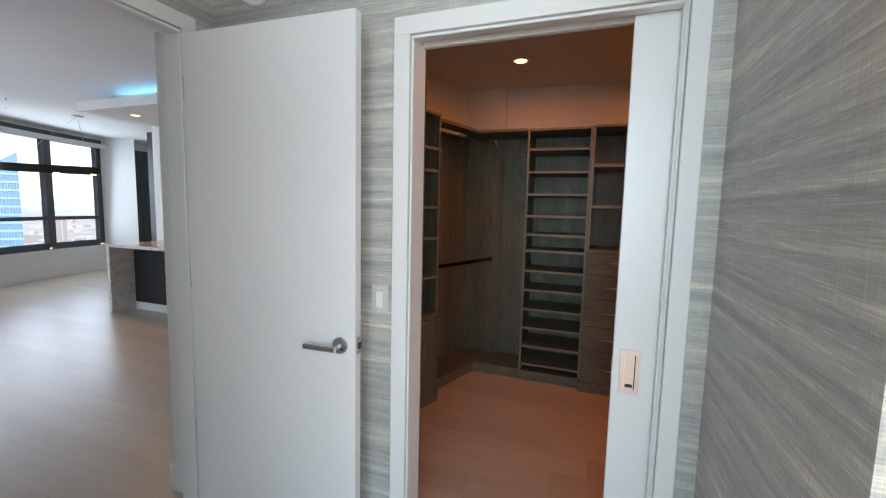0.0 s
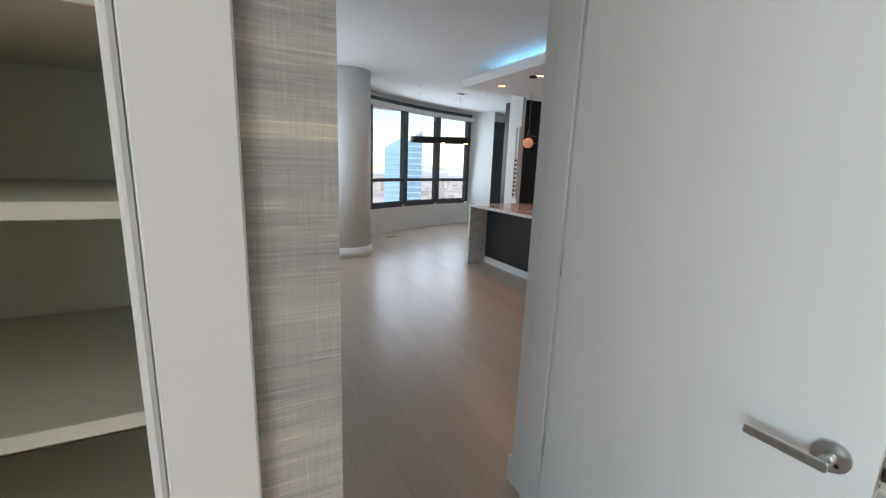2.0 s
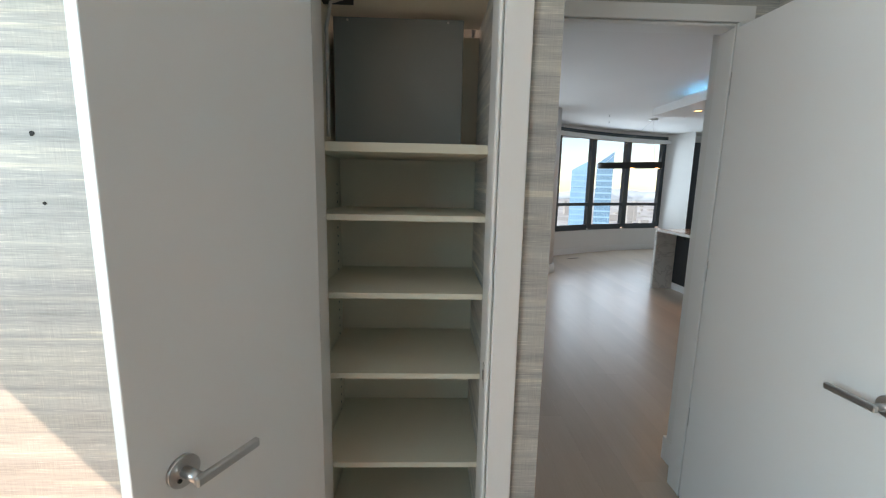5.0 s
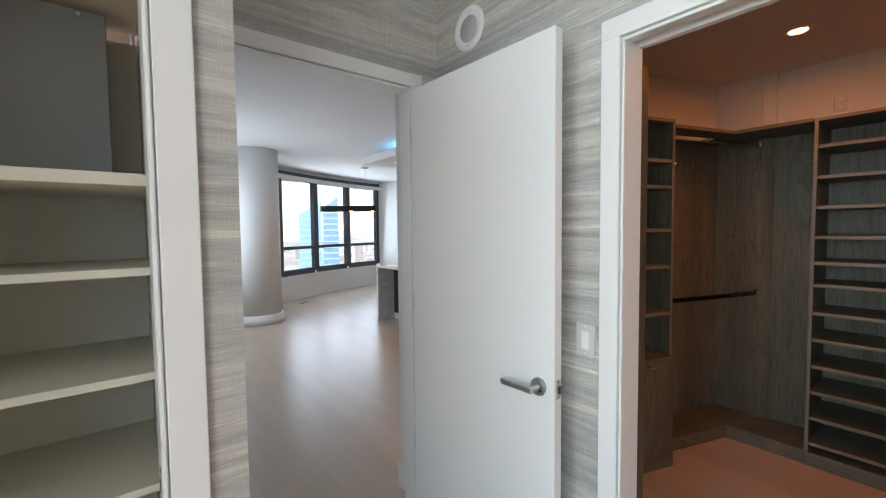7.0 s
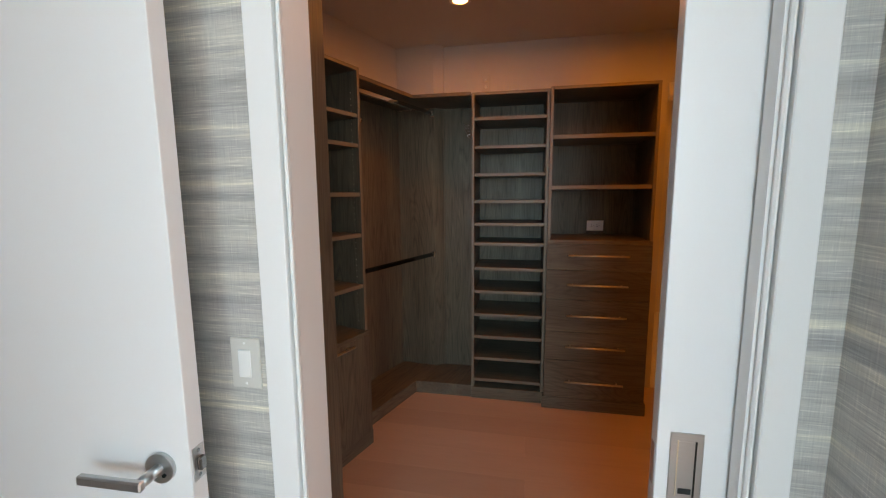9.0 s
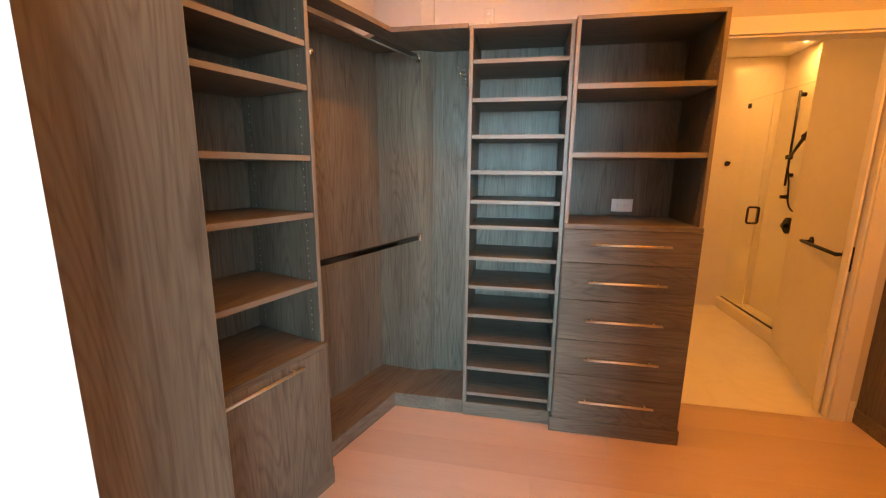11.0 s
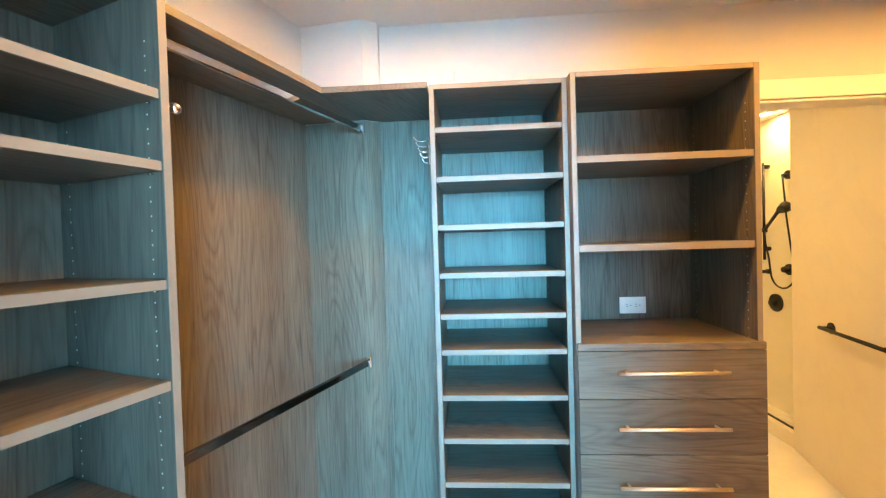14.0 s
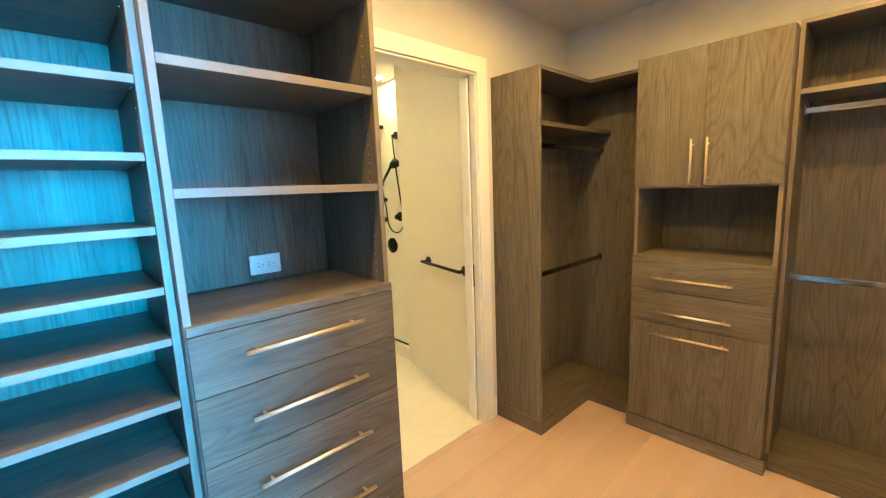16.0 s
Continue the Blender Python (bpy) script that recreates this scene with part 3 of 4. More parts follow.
# lowered kitchen ceiling with a blue lit cove
struct("ceiling_soffit", box(3.40, 2.9, 2.555, 6.0, 6.72, 2.665), M_CEIL, "white lowered kitchen ceiling panel", "ceiling")
struct("ceiling_cove", box(3.66, 2.9, 2.6652, 6.0, 6.42, ZL), M_CEIL, "white cove block over the lowered panel", "ceiling")
led = thing("led_strip", pose(3.64, 3.0, 2.672), "bright blue LED strip in the ceiling cove", "light strip")
part("strip", box(0, 0, 0, 0.012, 3.2, 0.012), M_LED, led)

# ---- floors ----
floor = struct("floor", box(-2.72, -4.34, -0.06, 8.52, 11.6, -0.012), M_SUB, "pale oak plank floor with fine dark joints", "floor")


# ---- doors ----
def lever(parent, m):
    """A lever handle on a round rose; local -y points out of the door, the lever to -x."""
    h = part("handle", tube((0, 0, 0), (0, -0.009, 0), 0.031, 28), M_NICKEL, parent, "brushed nickel lever handle", m)
    part("neck", tube((0, -0.009, 0), (0, -0.052, 0), 0.011, 16), M_NICKEL, h)
    bm = bmesh.new()
    add_box(bm, -0.128, -0.064, -0.010, 0.012, -0.050, 0.010, bevel=0.003)
    part("lever", bm, M_NICKEL, h)
    part("turn_button", tube((0.012, -0.009, -0.012), (0.012, -0.0125, -0.012), 0.004, 10), M_BLACKMETAL, h)
    return h


# bedroom door, open along the east wall; local x from the hinge to the latch, -y is the face in the room
ang = math.degrees(math.atan2(1.47 - 2.272, 1.385 - 1.357))
door = thing("bedroom_door", pose(1.357, 2.272, 0, 0, 0, ang), "open white flush bedroom door with a nickel lever", "door")
leaf = part("leaf", box(0.003, 0.0, 0.01, 0.808, 0.040, 2.145, bevel=0.0015), M_DOOR, door)
lever(leaf, pose(0.745, 0.0, 0.928))
h2 = part("latch_plate", box(0.8083, 0.006, 0.895, 0.8102, 0.034, 0.965), M_NICKEL, leaf, "nickel latch plate")
part("latch", box(0.8102, 0.012, 0.917, 0.822, 0.028, 0.943, bevel=0.002), M_DARKCHROME, h2)
for z in (0.904, 0.956):
    part("screw", tube((0.8102, 0.020, z), (0.8110, 0.020, z), 0.004, 10), M_DARKCHROME, h2)
for z in (0.44, 1.14, 1.93):
    part("hinge", tube((-0.002, 0.005, z - 0.045), (-0.002, 0.005, z + 0.045), 0.004, 12), M_NICKEL, door, "nickel hinge knuckle")

# linen closet door, swung open toward the room
door = thing("linen_door", pose(-0.172, 1.630, 0, 0, 0, 180 + 64), "open white flush linen closet door", "door")
leaf = part("leaf", box(0.002, -0.025, 0.01, 0.484, 0.010, 2.135, bevel=0.0015), M_DOOR, door)
for z in (0.3, 1.1, 1.9):
    part("hinge", tube((-0.002, 0.001, z - 0.04), (-0.002, 0.001, z + 0.04), 0.0045, 12), M_NICKEL, door, "nickel hinge knuckle")
lever(leaf, pose(0.398, 0.010, 0.945) @ Matrix.Scale(-1, 4, (0, 1, 0)))
lever(leaf, pose(0.398, -0.025, 0.945))
# strike plate on its jamb
strike = thing("strike_plate", pose(0.2988, 1.678, 0.94), "nickel strike plate in the linen closet jamb", "strike plate")
part("plate", box(-0.002, -0.014, -0.035, 0.0, 0.014, 0.035), M_NICKEL, strike)
part("hole", box(-0.003, -0.006, -0.014, -0.002, 0.008, 0.014), M_BLACK, strike)


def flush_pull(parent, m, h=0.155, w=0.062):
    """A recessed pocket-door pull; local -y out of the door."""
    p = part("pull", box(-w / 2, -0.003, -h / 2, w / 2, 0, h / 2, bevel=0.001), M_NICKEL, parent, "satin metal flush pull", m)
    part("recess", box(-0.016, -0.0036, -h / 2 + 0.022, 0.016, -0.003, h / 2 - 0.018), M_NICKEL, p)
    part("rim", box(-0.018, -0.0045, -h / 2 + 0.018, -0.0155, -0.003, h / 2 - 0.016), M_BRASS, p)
    # dark strip paints the shade along the recess's right side
    part("recess_shade", box(0.0145, -0.0045, -h / 2 + 0.018, 0.018, -0.003, h / 2 - 0.016), M_BLACKMETAL, p, "dark strip painted as the recess's shade")
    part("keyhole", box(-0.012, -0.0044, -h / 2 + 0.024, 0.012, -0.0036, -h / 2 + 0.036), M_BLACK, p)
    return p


door = thing("pocket_door", pose(1.594, 0.558, 0, 0, 0, -90), "white sliding pocket door mostly open, with a metal flush pull", "sliding door")
leaf = part("leaf", box(0.0, 0.0, 0.012, 0.24, 0.036, 2.09, bevel=0.0015), M_DOOR, door)
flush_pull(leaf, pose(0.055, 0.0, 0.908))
part("edge_pull", box(-0.0015, 0.008, 0.86, 0.0, 0.028, 0.95), M_NICKEL, leaf, "nickel edge pull")

# ---- linen closet inside ----
lin = thing("linen_cabinet", pose(0, 0, 0), "off-white built-in linen closet with open shelves", "closet")
lin.location = (-0.235, 1.772, 0)
W, D = 0.575, 0.468
part("side_panel", box(-0.018, 0, 0, 0, D, 2.11), M_LINEN, lin)
part("side_panel", box(W, 0, 0, W + 0.018, D, 2.11), M_LINEN, lin)
# black panels paint the gap over the top shelf as unlit
part("void_shade_side", box(-0.018, 0, 2.111, 0, D, 2.6), M_BLACK, lin)
part("void_shade_side", box(W, 0, 2.111, W + 0.018, D, 2.6), M_BLACK, lin)
part("back_panel", box(0, D - 0.01, 0, W, D, 2.06), M_LINEN, lin)
part("void_shade_back", box(0, D - 0.02, 2.12, W, D, 2.6), M_BLACK, lin)
part("void_shade_top", box(-0.018, 0, 2.6, W + 0.018, D, 2.62), M_BLACK, lin)
part("void_shade_front", box(-0.018, 0.001, 2.3, W + 0.018, 0.004, 2.6), M_BLACK, lin)
part("bottom", box(0, 0, 0, W, D - 0.01, 0.02), M_LINEN, lin)
for z in (0.02, 0.276, 0.560, 0.883, 1.154, 1.402, 1.618):
    t = 0.028 if z > 1.6 else 0.019
    part("shelf", box(0.008, 0.03, z - t, W - 0.008, D - 0.015, z, bevel=0.001), M_LINEN, lin)
part("shelf", box(0.002, 0.03, 2.09, W - 0.002, D - 0.012, 2.11, bevel=0.001), M_LINEN, lin)
bm = bmesh.new()
for x in (0.0, W):
    for y in (0.07, D - 0.07):
        for i in range(36):
            z = 0.3 + i * 0.034
            add_tube(bm, (x - 0.0006, y, z), (x + 0.0006, y, z), 0.0045, 7)
part("pin_hole", bm, M_BLACK, lin, "rows of small shelf pin holes")["kind"] = "stuff"
panel = thing("service_panel", pose(-0.215, 2.075, 1.618), "grey enamelled metal service panel box on the shelf", "panel box")
part("cover", box(0, 0, 0.001, 0.455, 0.012, 0.448, bevel=0.002), M_PANELGREY, panel)
part("housing", box(0.012, 0.0125, 0.001, 0.443, 0.15, 0.44), M_BLACK, panel)
for x in (0.05, 0.40):
    part("screw", tube((x, 0.0, 0.437), (x, -0.003, 0.437), 0.004, 10), M_NICKEL, panel)
cable = thing("cable", pose(-0.21, 1.98, 2.085), "grey cable hanging from a hole in the upper shelf", "cable")
bm = bmesh.new()
cp = [(0.05 - 0.055 * min(1, i / 6) ** 0.8, 0.0, -0.02 * (i / 6) - max(0, i - 4) * 0.035) for i in range(16)]
add_pipe(bm, cp, 0.006)
part("cord", bm, M_GREYPLASTIC, cable)
part("hole", prism([(-0.03, -0.03), (0.09, -0.03), (0.075, 0.05), (-0.03, 0.05)], -0.0, 0.003), M_BLACK, cable)

M_COPPERBROWN = paint("brown_cable", (0.10, 0.055, 0.025), 0.6, 0.1)
wire = thing("loose_cable", pose(-0.19, 1.86, 2.116), "thin brown cable lying loose on the top shelf", "cable")
bm = bmesh.new()
add_pipe(bm, [(0.0, 0.02, 0.02), (0.03, 0.0, 0.006), (0.07, 0.03, 0.005), (0.11, 0.0, 0.014), (0.14, 0.04, 0.006), (0.17, 0.12, 0.005)], 0.004)
part("cord", bm, M_COPPERBROWN, wire)

# ---- small things on the vestibule's walls ----
sw = thing("light_switch", pose(XE, 1.45, 1.08, 0, 0, -90), "paper-toned wall plate with a white rocker switch", "light switch")
part("plate", box(-0.037, -0.006, -0.060, 0.037, 0, 0.060, bevel=0.002), M_PLATE, sw)
part("rocker", box(-0.016, -0.0105, -0.033, 0.016, -0.006, 0.033, bevel=0.002), M_PLASTIC, sw)
for z in (-0.048, 0.048):
    part("screw", tube((0, -0.006, z), (0, -0.0072, z), 0.003, 8), M_PLASTIC, sw)

sp = thing("wall_speaker", pose(XE, 2.06, 2.405, 0, 0, -90), "round white speaker with a grey grille set in the wall", "speaker")
prof = lathe([(0.100, 0.0), (0.100, 0.006), (0.092, 0.012), (0.064, 0.012), (0.060, 0.007)], 40)
bmesh.ops.transform(prof, matrix=Matrix.Rotation(radians(90), 4, "X"), verts=prof.verts[:])
part("ring", prof, M_PLASTIC, sp)
gr = lathe([(0.060, 0.004), (0.058, 0.0085), (0.0, 0.010)], 32)
bmesh.ops.transform(gr, matrix=Matrix.Rotation(radians(90), 4, "X"), verts=gr.verts[:])
part("grille", gr, M_GREYPLASTIC, sp)
part("indicator", tube((0, -0.0125, -0.078), (0, -0.0132, -0.078), 0.003, 8), M_BLACK, sp)

th = thing("thermostat_plate", pose(-1.12, YN, 1.845), "paper-toned wall plate with a white slider", "wall plate")
part("plate", box(-0.055, -0.006, -0.038, 0.055, 0, 0.038, bevel=0.002), M_PLATE, th)
part("slider", box(-0.035, -0.010, -0.016, 0.02, -0.006, 0.016, bevel=0.002), M_PLASTIC, th)
for i, (x, z, r) in enumerate(((-1.05, 1.604, 0.009), (-1.05, 1.427, 0.010), (-0.888, 1.606, 0.007), (-0.879, 1.428, 0.005), (-1.083, 1.635, 0.003))):
    hole = thing("screw_hole", pose(x, YN, z), "ragged drill hole in striped wallpaper", "hole", "drill holes in the wall")
    bm = bmesh.new()
    pts = [((r * (0.75 + 0.4 * random.random())) * math.cos(k * 0.7), (r * (0.75 + 0.4 * random.random())) * math.sin(k * 0.7)) for k in range(9)]
    add_prism(bm, pts, 0, 0.0015)
    bmesh.ops.transform(bm, matrix=Matrix.Rotation(radians(90), 4, "X"), verts=bm.verts[:])
    part("pit", bm, M_BLACK, hole)
cx = thing("coax_cable", pose(-1.11, YN, 1.56), "white coaxial cable end sticking out of the wall", "cable")
bm = bmesh.new()
add_pipe(bm, [(-0.05, 0.0, 0.03), (-0.03, -0.02, 0.02), (0.0, -0.03, -0.005), (0.035, -0.03, -0.022), (0.05, -0.03, -0.025)], 0.0035)
part("cord", bm, M_PLASTIC, cx)
part("connector", tube((0.05, -0.03, -0.025), (0.072, -0.03, -0.027), 0.0055, 10), M_NICKEL, cx)

# ---- closet furniture ----
T = 0.019


def bar_handle(parent, x0, x1, z, y=0.0):
    """A slim bar handle along x, standing 28 mm off the front at y."""
    bm = tube((x0, y - 0.030, z), (x1, y - 0.030, z), 0.0062, 12)
    h = part("handle", bm, M_BRASS, parent, "slim champagne metal bar handle")
    for x in (x0 + 0.035, x1 - 0.035):
        part("post", tube((x, y, z), (x, y - 0.028, z), 0.0045, 10), M_BRASS, h)
    return h


def bar_handle_v(parent, x, z0, z1, y=0.0):
    h = part("handle", tube((x, y - 0.030, z0), (x, y - 0.030, z1), 0.0055, 12), M_BRASS, parent, "slim champagne metal bar handle")
    for z in (z0 + 0.03, z1 - 0.03):
        part("post", tube((x, y, z), (x, y - 0.028, z), 0.0045, 10), M_BRASS, h)
    return h


def carcass(name, m, w, d, h, label, shelves=(), thick=0.025, plinth=0.085, back=True, category="closet unit", proud=0.012, counter=0.0):
    """Two sides, top, back, shelves and a proud plinth. Local x to the right, +y into the depth, front at y=0."""
    ob = thing(name, m, label, category)
    for x0 in (0, w - T):
        side = part("side_panel", box(x0, 0, plinth, x0 + T, d, h, bevel=0.001), M_WOODZ, ob)
        part("edge_band", box(x0 + 0.0008, -0.0012, plinth + 0.001, x0 + T - 0.0008, 0.0, h - 0.001), M_EDGE, side, "lighter wood edge band")
    top = part("top_panel", box(T, 0.0, h - T, w - T, d, h, bevel=0.001), M_WOODX, ob)
    part("edge_band", box(T + 0.001, -0.0012, h - T + 0.001, w - T - 0.001, 0.0, h - 0.001), M_EDGE, top, "lighter wood edge band")
    part("plinth", box(-proud, -proud, 0, w + proud, d, plinth - 0.001, bevel=0.002), M_WOODX, ob)
    if back:
        part("back_panel", box(T, d - 0.008, plinth, w - T, d, h - T), M_WOODZ, ob)
    for z in shelves:
        if z == counter:
            part("counter", box(0.002, -T, z - thick, w - 0.002, -0.0005, z, bevel=0.0012), M_WOODX, ob)
            part("shelf", box(T + 0.001, -0.0005, z - thick, w - T - 0.001, d - 0.009, z), M_WOODX, ob)
            continue
        shelf = part("shelf", box(T + 0.001, 0.004, z - thick, w - T - 0.001, d - 0.009, z, bevel=0.0015), M_WOODX, ob)
        part("edge_band", box(T + 0.0015, 0.0028, z - thick + 0.001, w - T - 0.0015, 0.004, z - 0.001), M_EDGE, shelf, "lighter wood edge band")
        for x in (T, w - T):
            s = 1 if x == T else -1
            part("shelf_pin", tube((x, 0.035, z - thick - 0.004), (x + s * 0.009, 0.035, z - thick - 0.004), 0.003, 6), M_CHROME, ob)
    bm = bmesh.new()
    for x in (T, w - T):
        for y in (0.045, d - 0.05):
            for i in range(40):
                z = 0.75 + i * 0.032
                if z < h - 0.1:
                    add_tube(bm, (x - 0.0005, y, z), (x + 0.0005, y, z), 0.0025, 5)
    part("pin_hole", bm, M_PLATE, ob, "rows of small pale shelf pin cups")["kind"] = "stuff"
    return ob


def drawer(ob, w, z0, z1, hx0, hx1, hz, name="drawer_front", material=None):
    f = part(name, box(0.002, -T, z0 + 0.0015, w - 0.002, -0.001, z1 - 0.0015, bevel=0.001), material or M_WOODX, ob)
    bar_handle(f, hx0, hx1, hz, -T)
    return f


# shelf tower with a tilt-out hamper, on the skewed north side
tx, ty = north(1.615, 0.41)
tower = carcass("shelf_tower", pose(tx, ty, 0, 0, 0, -SKEW), 0.66, 0.40, 2.125, "tall grey-brown wood shelf tower with a tilt-out hamper door", (1.887, 1.732, 1.474, 1.252, 0.967, 0.699), 0.022, counter=0.699)
hd = part("hamper_door", box(0.002, -T, 0.088, 0.658, -0.001, 0.676, bevel=0.001), M_WOODZ, tower)
bar_handle(hd, 0.131, 0.501, 0.655, -T)

# L-shaped hanging corner
hc = thing("corner_hanging_unit", pose(XW, 1.785, 0, 0, 0, -SKEW), "open grey-brown wood corner with two hanging rods and a top shelf", "closet unit")
inv = (pose(XW, 1.785, 0, 0, 0, -SKEW)).inverted()


def loc(pts):
    return [tuple((inv @ Vector((x, y, 0)))[:2]) for x, y in pts]


def ell(front_p, cx_, cy_, yend, s_end):
    """The corner's plan: the inner corner, the east leg to yend, and the north leg to s_end."""
    return [north(s_end, front_p), (cx_, cy_), (cx_, yend), (XW - 0.002, yend), (XW - 0.002, 1.436), (3.872, 1.436), (3.831, 1.502), (3.866, 1.795), north(s_end, 0.002)]


part("top_shelf", prism(loc(ell(0.345, 3.490, 1.572, 1.182, 0.953)), 2.098, 2.120, 0.001), M_WOODX, hc)
part("base", prism(loc(ell(0.30, 3.531, 1.595, 1.182, 0.942)), 0.0, 0.088, 0.002), M_WOODX, hc)
part("back_panel", box(-0.952, -0.014, 0.089, -0.048, -0.002, 2.097), M_WOODZ, hc)
ep = part("end_panel", prism(loc([(3.875, 1.182), (XW - 0.002, 1.182), (XW - 0.002, 1.437), (3.875, 1.437)]), 0.089, 2.097), M_WOODZ, hc)
ef = part("panel_edge", prism(loc([(3.867, 1.419), (3.8745, 1.419), (3.8745, 1.437), (3.867, 1.437)]), 0.089, 2.097), M_WOODZ, hc)
for z, mt in ((2.055, M_CHROME), (1.0, M_DARKCHROME)):
    bm = bmesh.new()
    add_box(bm, -0.952, -0.292, z - 0.015, -0.002, -0.278, z + 0.015, bevel=0.004)
    r = part("hanging_rod", bm, mt, hc, "oval metal hanging rod")
    for x in (-0.950, -0.006):
        part("rod_socket", box(x, -0.300, z - 0.024, x + 0.012, -0.270, z + 0.026, bevel=0.004), M_CHROME, r)


def valet_hook(m):
    v = thing("valet_knob", m, "small chrome valet knob on the tower's edge", "hook")
    part("stem", tube((0, 0, 0), (0.022, 0, 0), 0.007, 14), M_CHROME, v)
    part("knob", ball((0.036, 0, 0), 0.015), M_CHROME, v)
    return v


kx, ky = north(0.955, 0.375)
valet_hook(pose(kx, ky, 1.865, 0, 0, -SKEW))


def hook_rack(m):
    """A small rack of curved prongs; local z up, -y outward."""
    r = thing("hook_rack", m, "chrome rack of small curved tie hooks", "hook rack")
    part("rail", box(-0.007, -0.008, -0.075, 0.007, 0, 0.075, bevel=0.002), M_CHROME, r)
    for i in range(5):
        z = -0.06 + i * 0.03
        bm = bmesh.new()
        add_pipe(bm, [(0, -0.008, z), (0, -0.02 - 0.006 * i, z - 0.006), (0, -0.035 - 0.009 * i, z - 0.002), (0, -0.044 - 0.011 * i, z + 0.016)], 0.0028, 6)
        pr = part("prong", bm, M_CHROME, r)
        part("prong_tip", ball((0, -0.044 - 0.011 * i, z + 0.017), 0.0055, 8), M_CHROME, pr)
    return r


hook_rack(pose(3.542, 1.1812, 1.88, 0, 0, 180) @ Matrix.Scale(0.68, 4))

# shoe shelves on the east wall
shoe = carcass("shoe_shelf_unit", pose(3.523, 1.179, 0, 0, 0, -90), 0.503, 0.385, 2.121, "narrow grey-brown wood shoe shelf unit with many shelves", (1.963, 1.780, 1.600, 1.420, 1.266, 1.131, 0.959, 0.796, 0.630, 0.470, 0.310, 0.150), 0.021, proud=0.0)
# drawers on the east wall
dr = carcass("drawer_unit", pose(3.482, 0.675, 0, 0, 0, -90), 0.638, 0.426, 2.122, "grey-brown wood unit with five drawers under open shelves", (1.827, 1.511, 1.163), 0.025, counter=1.163)
for z0, z1, hz in ((0.967, 1.137, 1.066), (0.771, 0.967, 0.873), (0.551, 0.771, 0.668), (0.354, 0.551, 0.457), (0.090, 0.354, 0.214)):
    drawer(dr, 0.638, z0, z1, 0.129, 0.498, hz)
ol = thing("outlet", pose(3.899, 0.315, 1.226, 0, 0, -90), "white double power outlet plate", "outlet")
part("plate", box(-0.058, -0.006, -0.037, 0.058, 0, 0.037, bevel=0.002), M_PLASTIC, ol)
for x in (-0.02, 0.02):
    f = part("socket", box(x - 0.017, -0.0078, -0.014, x + 0.017, -0.006, 0.014, bevel=0.001), M_PLASTIC, ol)
    for a, b in ((-0.006, 0.005), (-0.006, -0.006)):
        part("slot", box(x + a - 0.004, -0.0083, b - 0.001, x + a + 0.004, -0.0078, b + 0.001), M_BLACK, f)
    part("ground_hole", tube((x + 0.009, -0.0078, 0), (x + 0.009, -0.0083, 0), 0.0022, 8), M_BLACK, f)

# unit on the west wall, its side panel beside the pocket door
wu = carcass("west_closet_unit", pose(2.0, 1.45, 0, 0, 0, 90), 0.80, 0.334, 2.15, "tall grey-brown wood closet unit beside the pocket door", (1.7,), 0.025, proud=0.0)
hx, hy = north(1.618, 0.36)
hook_rack(pose(hx, hy, 1.80, 0, 0, -SKEW - 90) @ Matrix.Scale(0.75, 4))

# corner on the south side
se = thing("corner_hanging_unit", pose(XW, -1.94, 0), "dark grey-brown wood corner with shelf and hanging rods", "closet unit")
X0, Y0 = 3.575 - XW, -1.064 + 1.94
part("side_panel", box(X0, Y0 - T, 0.088, -0.002, Y0, 2.11, bevel=0.001), M_WOODZ, se)
bm = prism([(X0, Y0 - T), (X0, 0.325), (3.262 - XW, 0.325), (3.262 - XW, 0.002), (-0.002, 0.002), (-0.002, Y0 - T)], 2.09, 2.11, 0.001)
part("top_shelf", bm, M_WOODY, se)
bm = prism([(X0 - 0.01, Y0 + 0.01), (X0 - 0.01, 0.315), (3.285 - XW, 0.315), (3.285 - XW, 0.002), (-0.002, 0.002), (-0.002, Y0 + 0.01)], 0, 0.0875, 0.002)
part("base", bm, M_WOODY, se)
part("back_panel", box(-0.010, 0.012, 0.089, -0.002, Y0 - T - 0.001, 2.089), M_WOODZ, se)
part("back_panel", box(3.262 - XW, 0.002, 0.089, -0.002, 0.010, 2.089), M_WOODZ, se)
part("shelf", box(X0 + 0.004, 0.012, 1.802, -0.012, Y0 - T - 0.001, 1.827, bevel=0.001), M_WOODY, se)
for z in (1.705, 0.955):
    bm = bmesh.new()
    add_box(bm, -0.277, 0.011, z - 0.015, -0.263, Y0 - T - 0.001, z + 0.015, bevel=0.004)
    r = part("hanging_rod", bm, M_DARKCHROME, se, "oval metal hanging rod")
    part("rod_socket", box(-0.284, 0.011, z - 0.022, -0.256, 0.022, z + 0.024, bevel=0.003), M_CHROME, r)

# cabinet on the south wall
cab = carcass("wardrobe_cabinet", pose(3.248, -1.527, 0, 0, 0, 180), 0.652, 0.41, 2.125, "grey-brown wood cabinet with doors, open niche, drawers and a hamper", (1.455, 1.066), 0.02, counter=1.066)
for x0, x1, hx in ((0.002, 0.330, 0.283), (0.332, 0.650, 0.352)):
    f = part("door", box(x0, -T, 1.447, x1, -0.001, 2.123, bevel=0.001), M_WOODZ, cab)
    bar_handle_v(f, hx, 1.457, 1.682, -T)
drawer(cab, 0.652, 0.872, 1.046, 0.114, 0.496, 0.948)
drawer(cab, 0.652, 0.688, 0.872, 0.114, 0.496, 0.757)
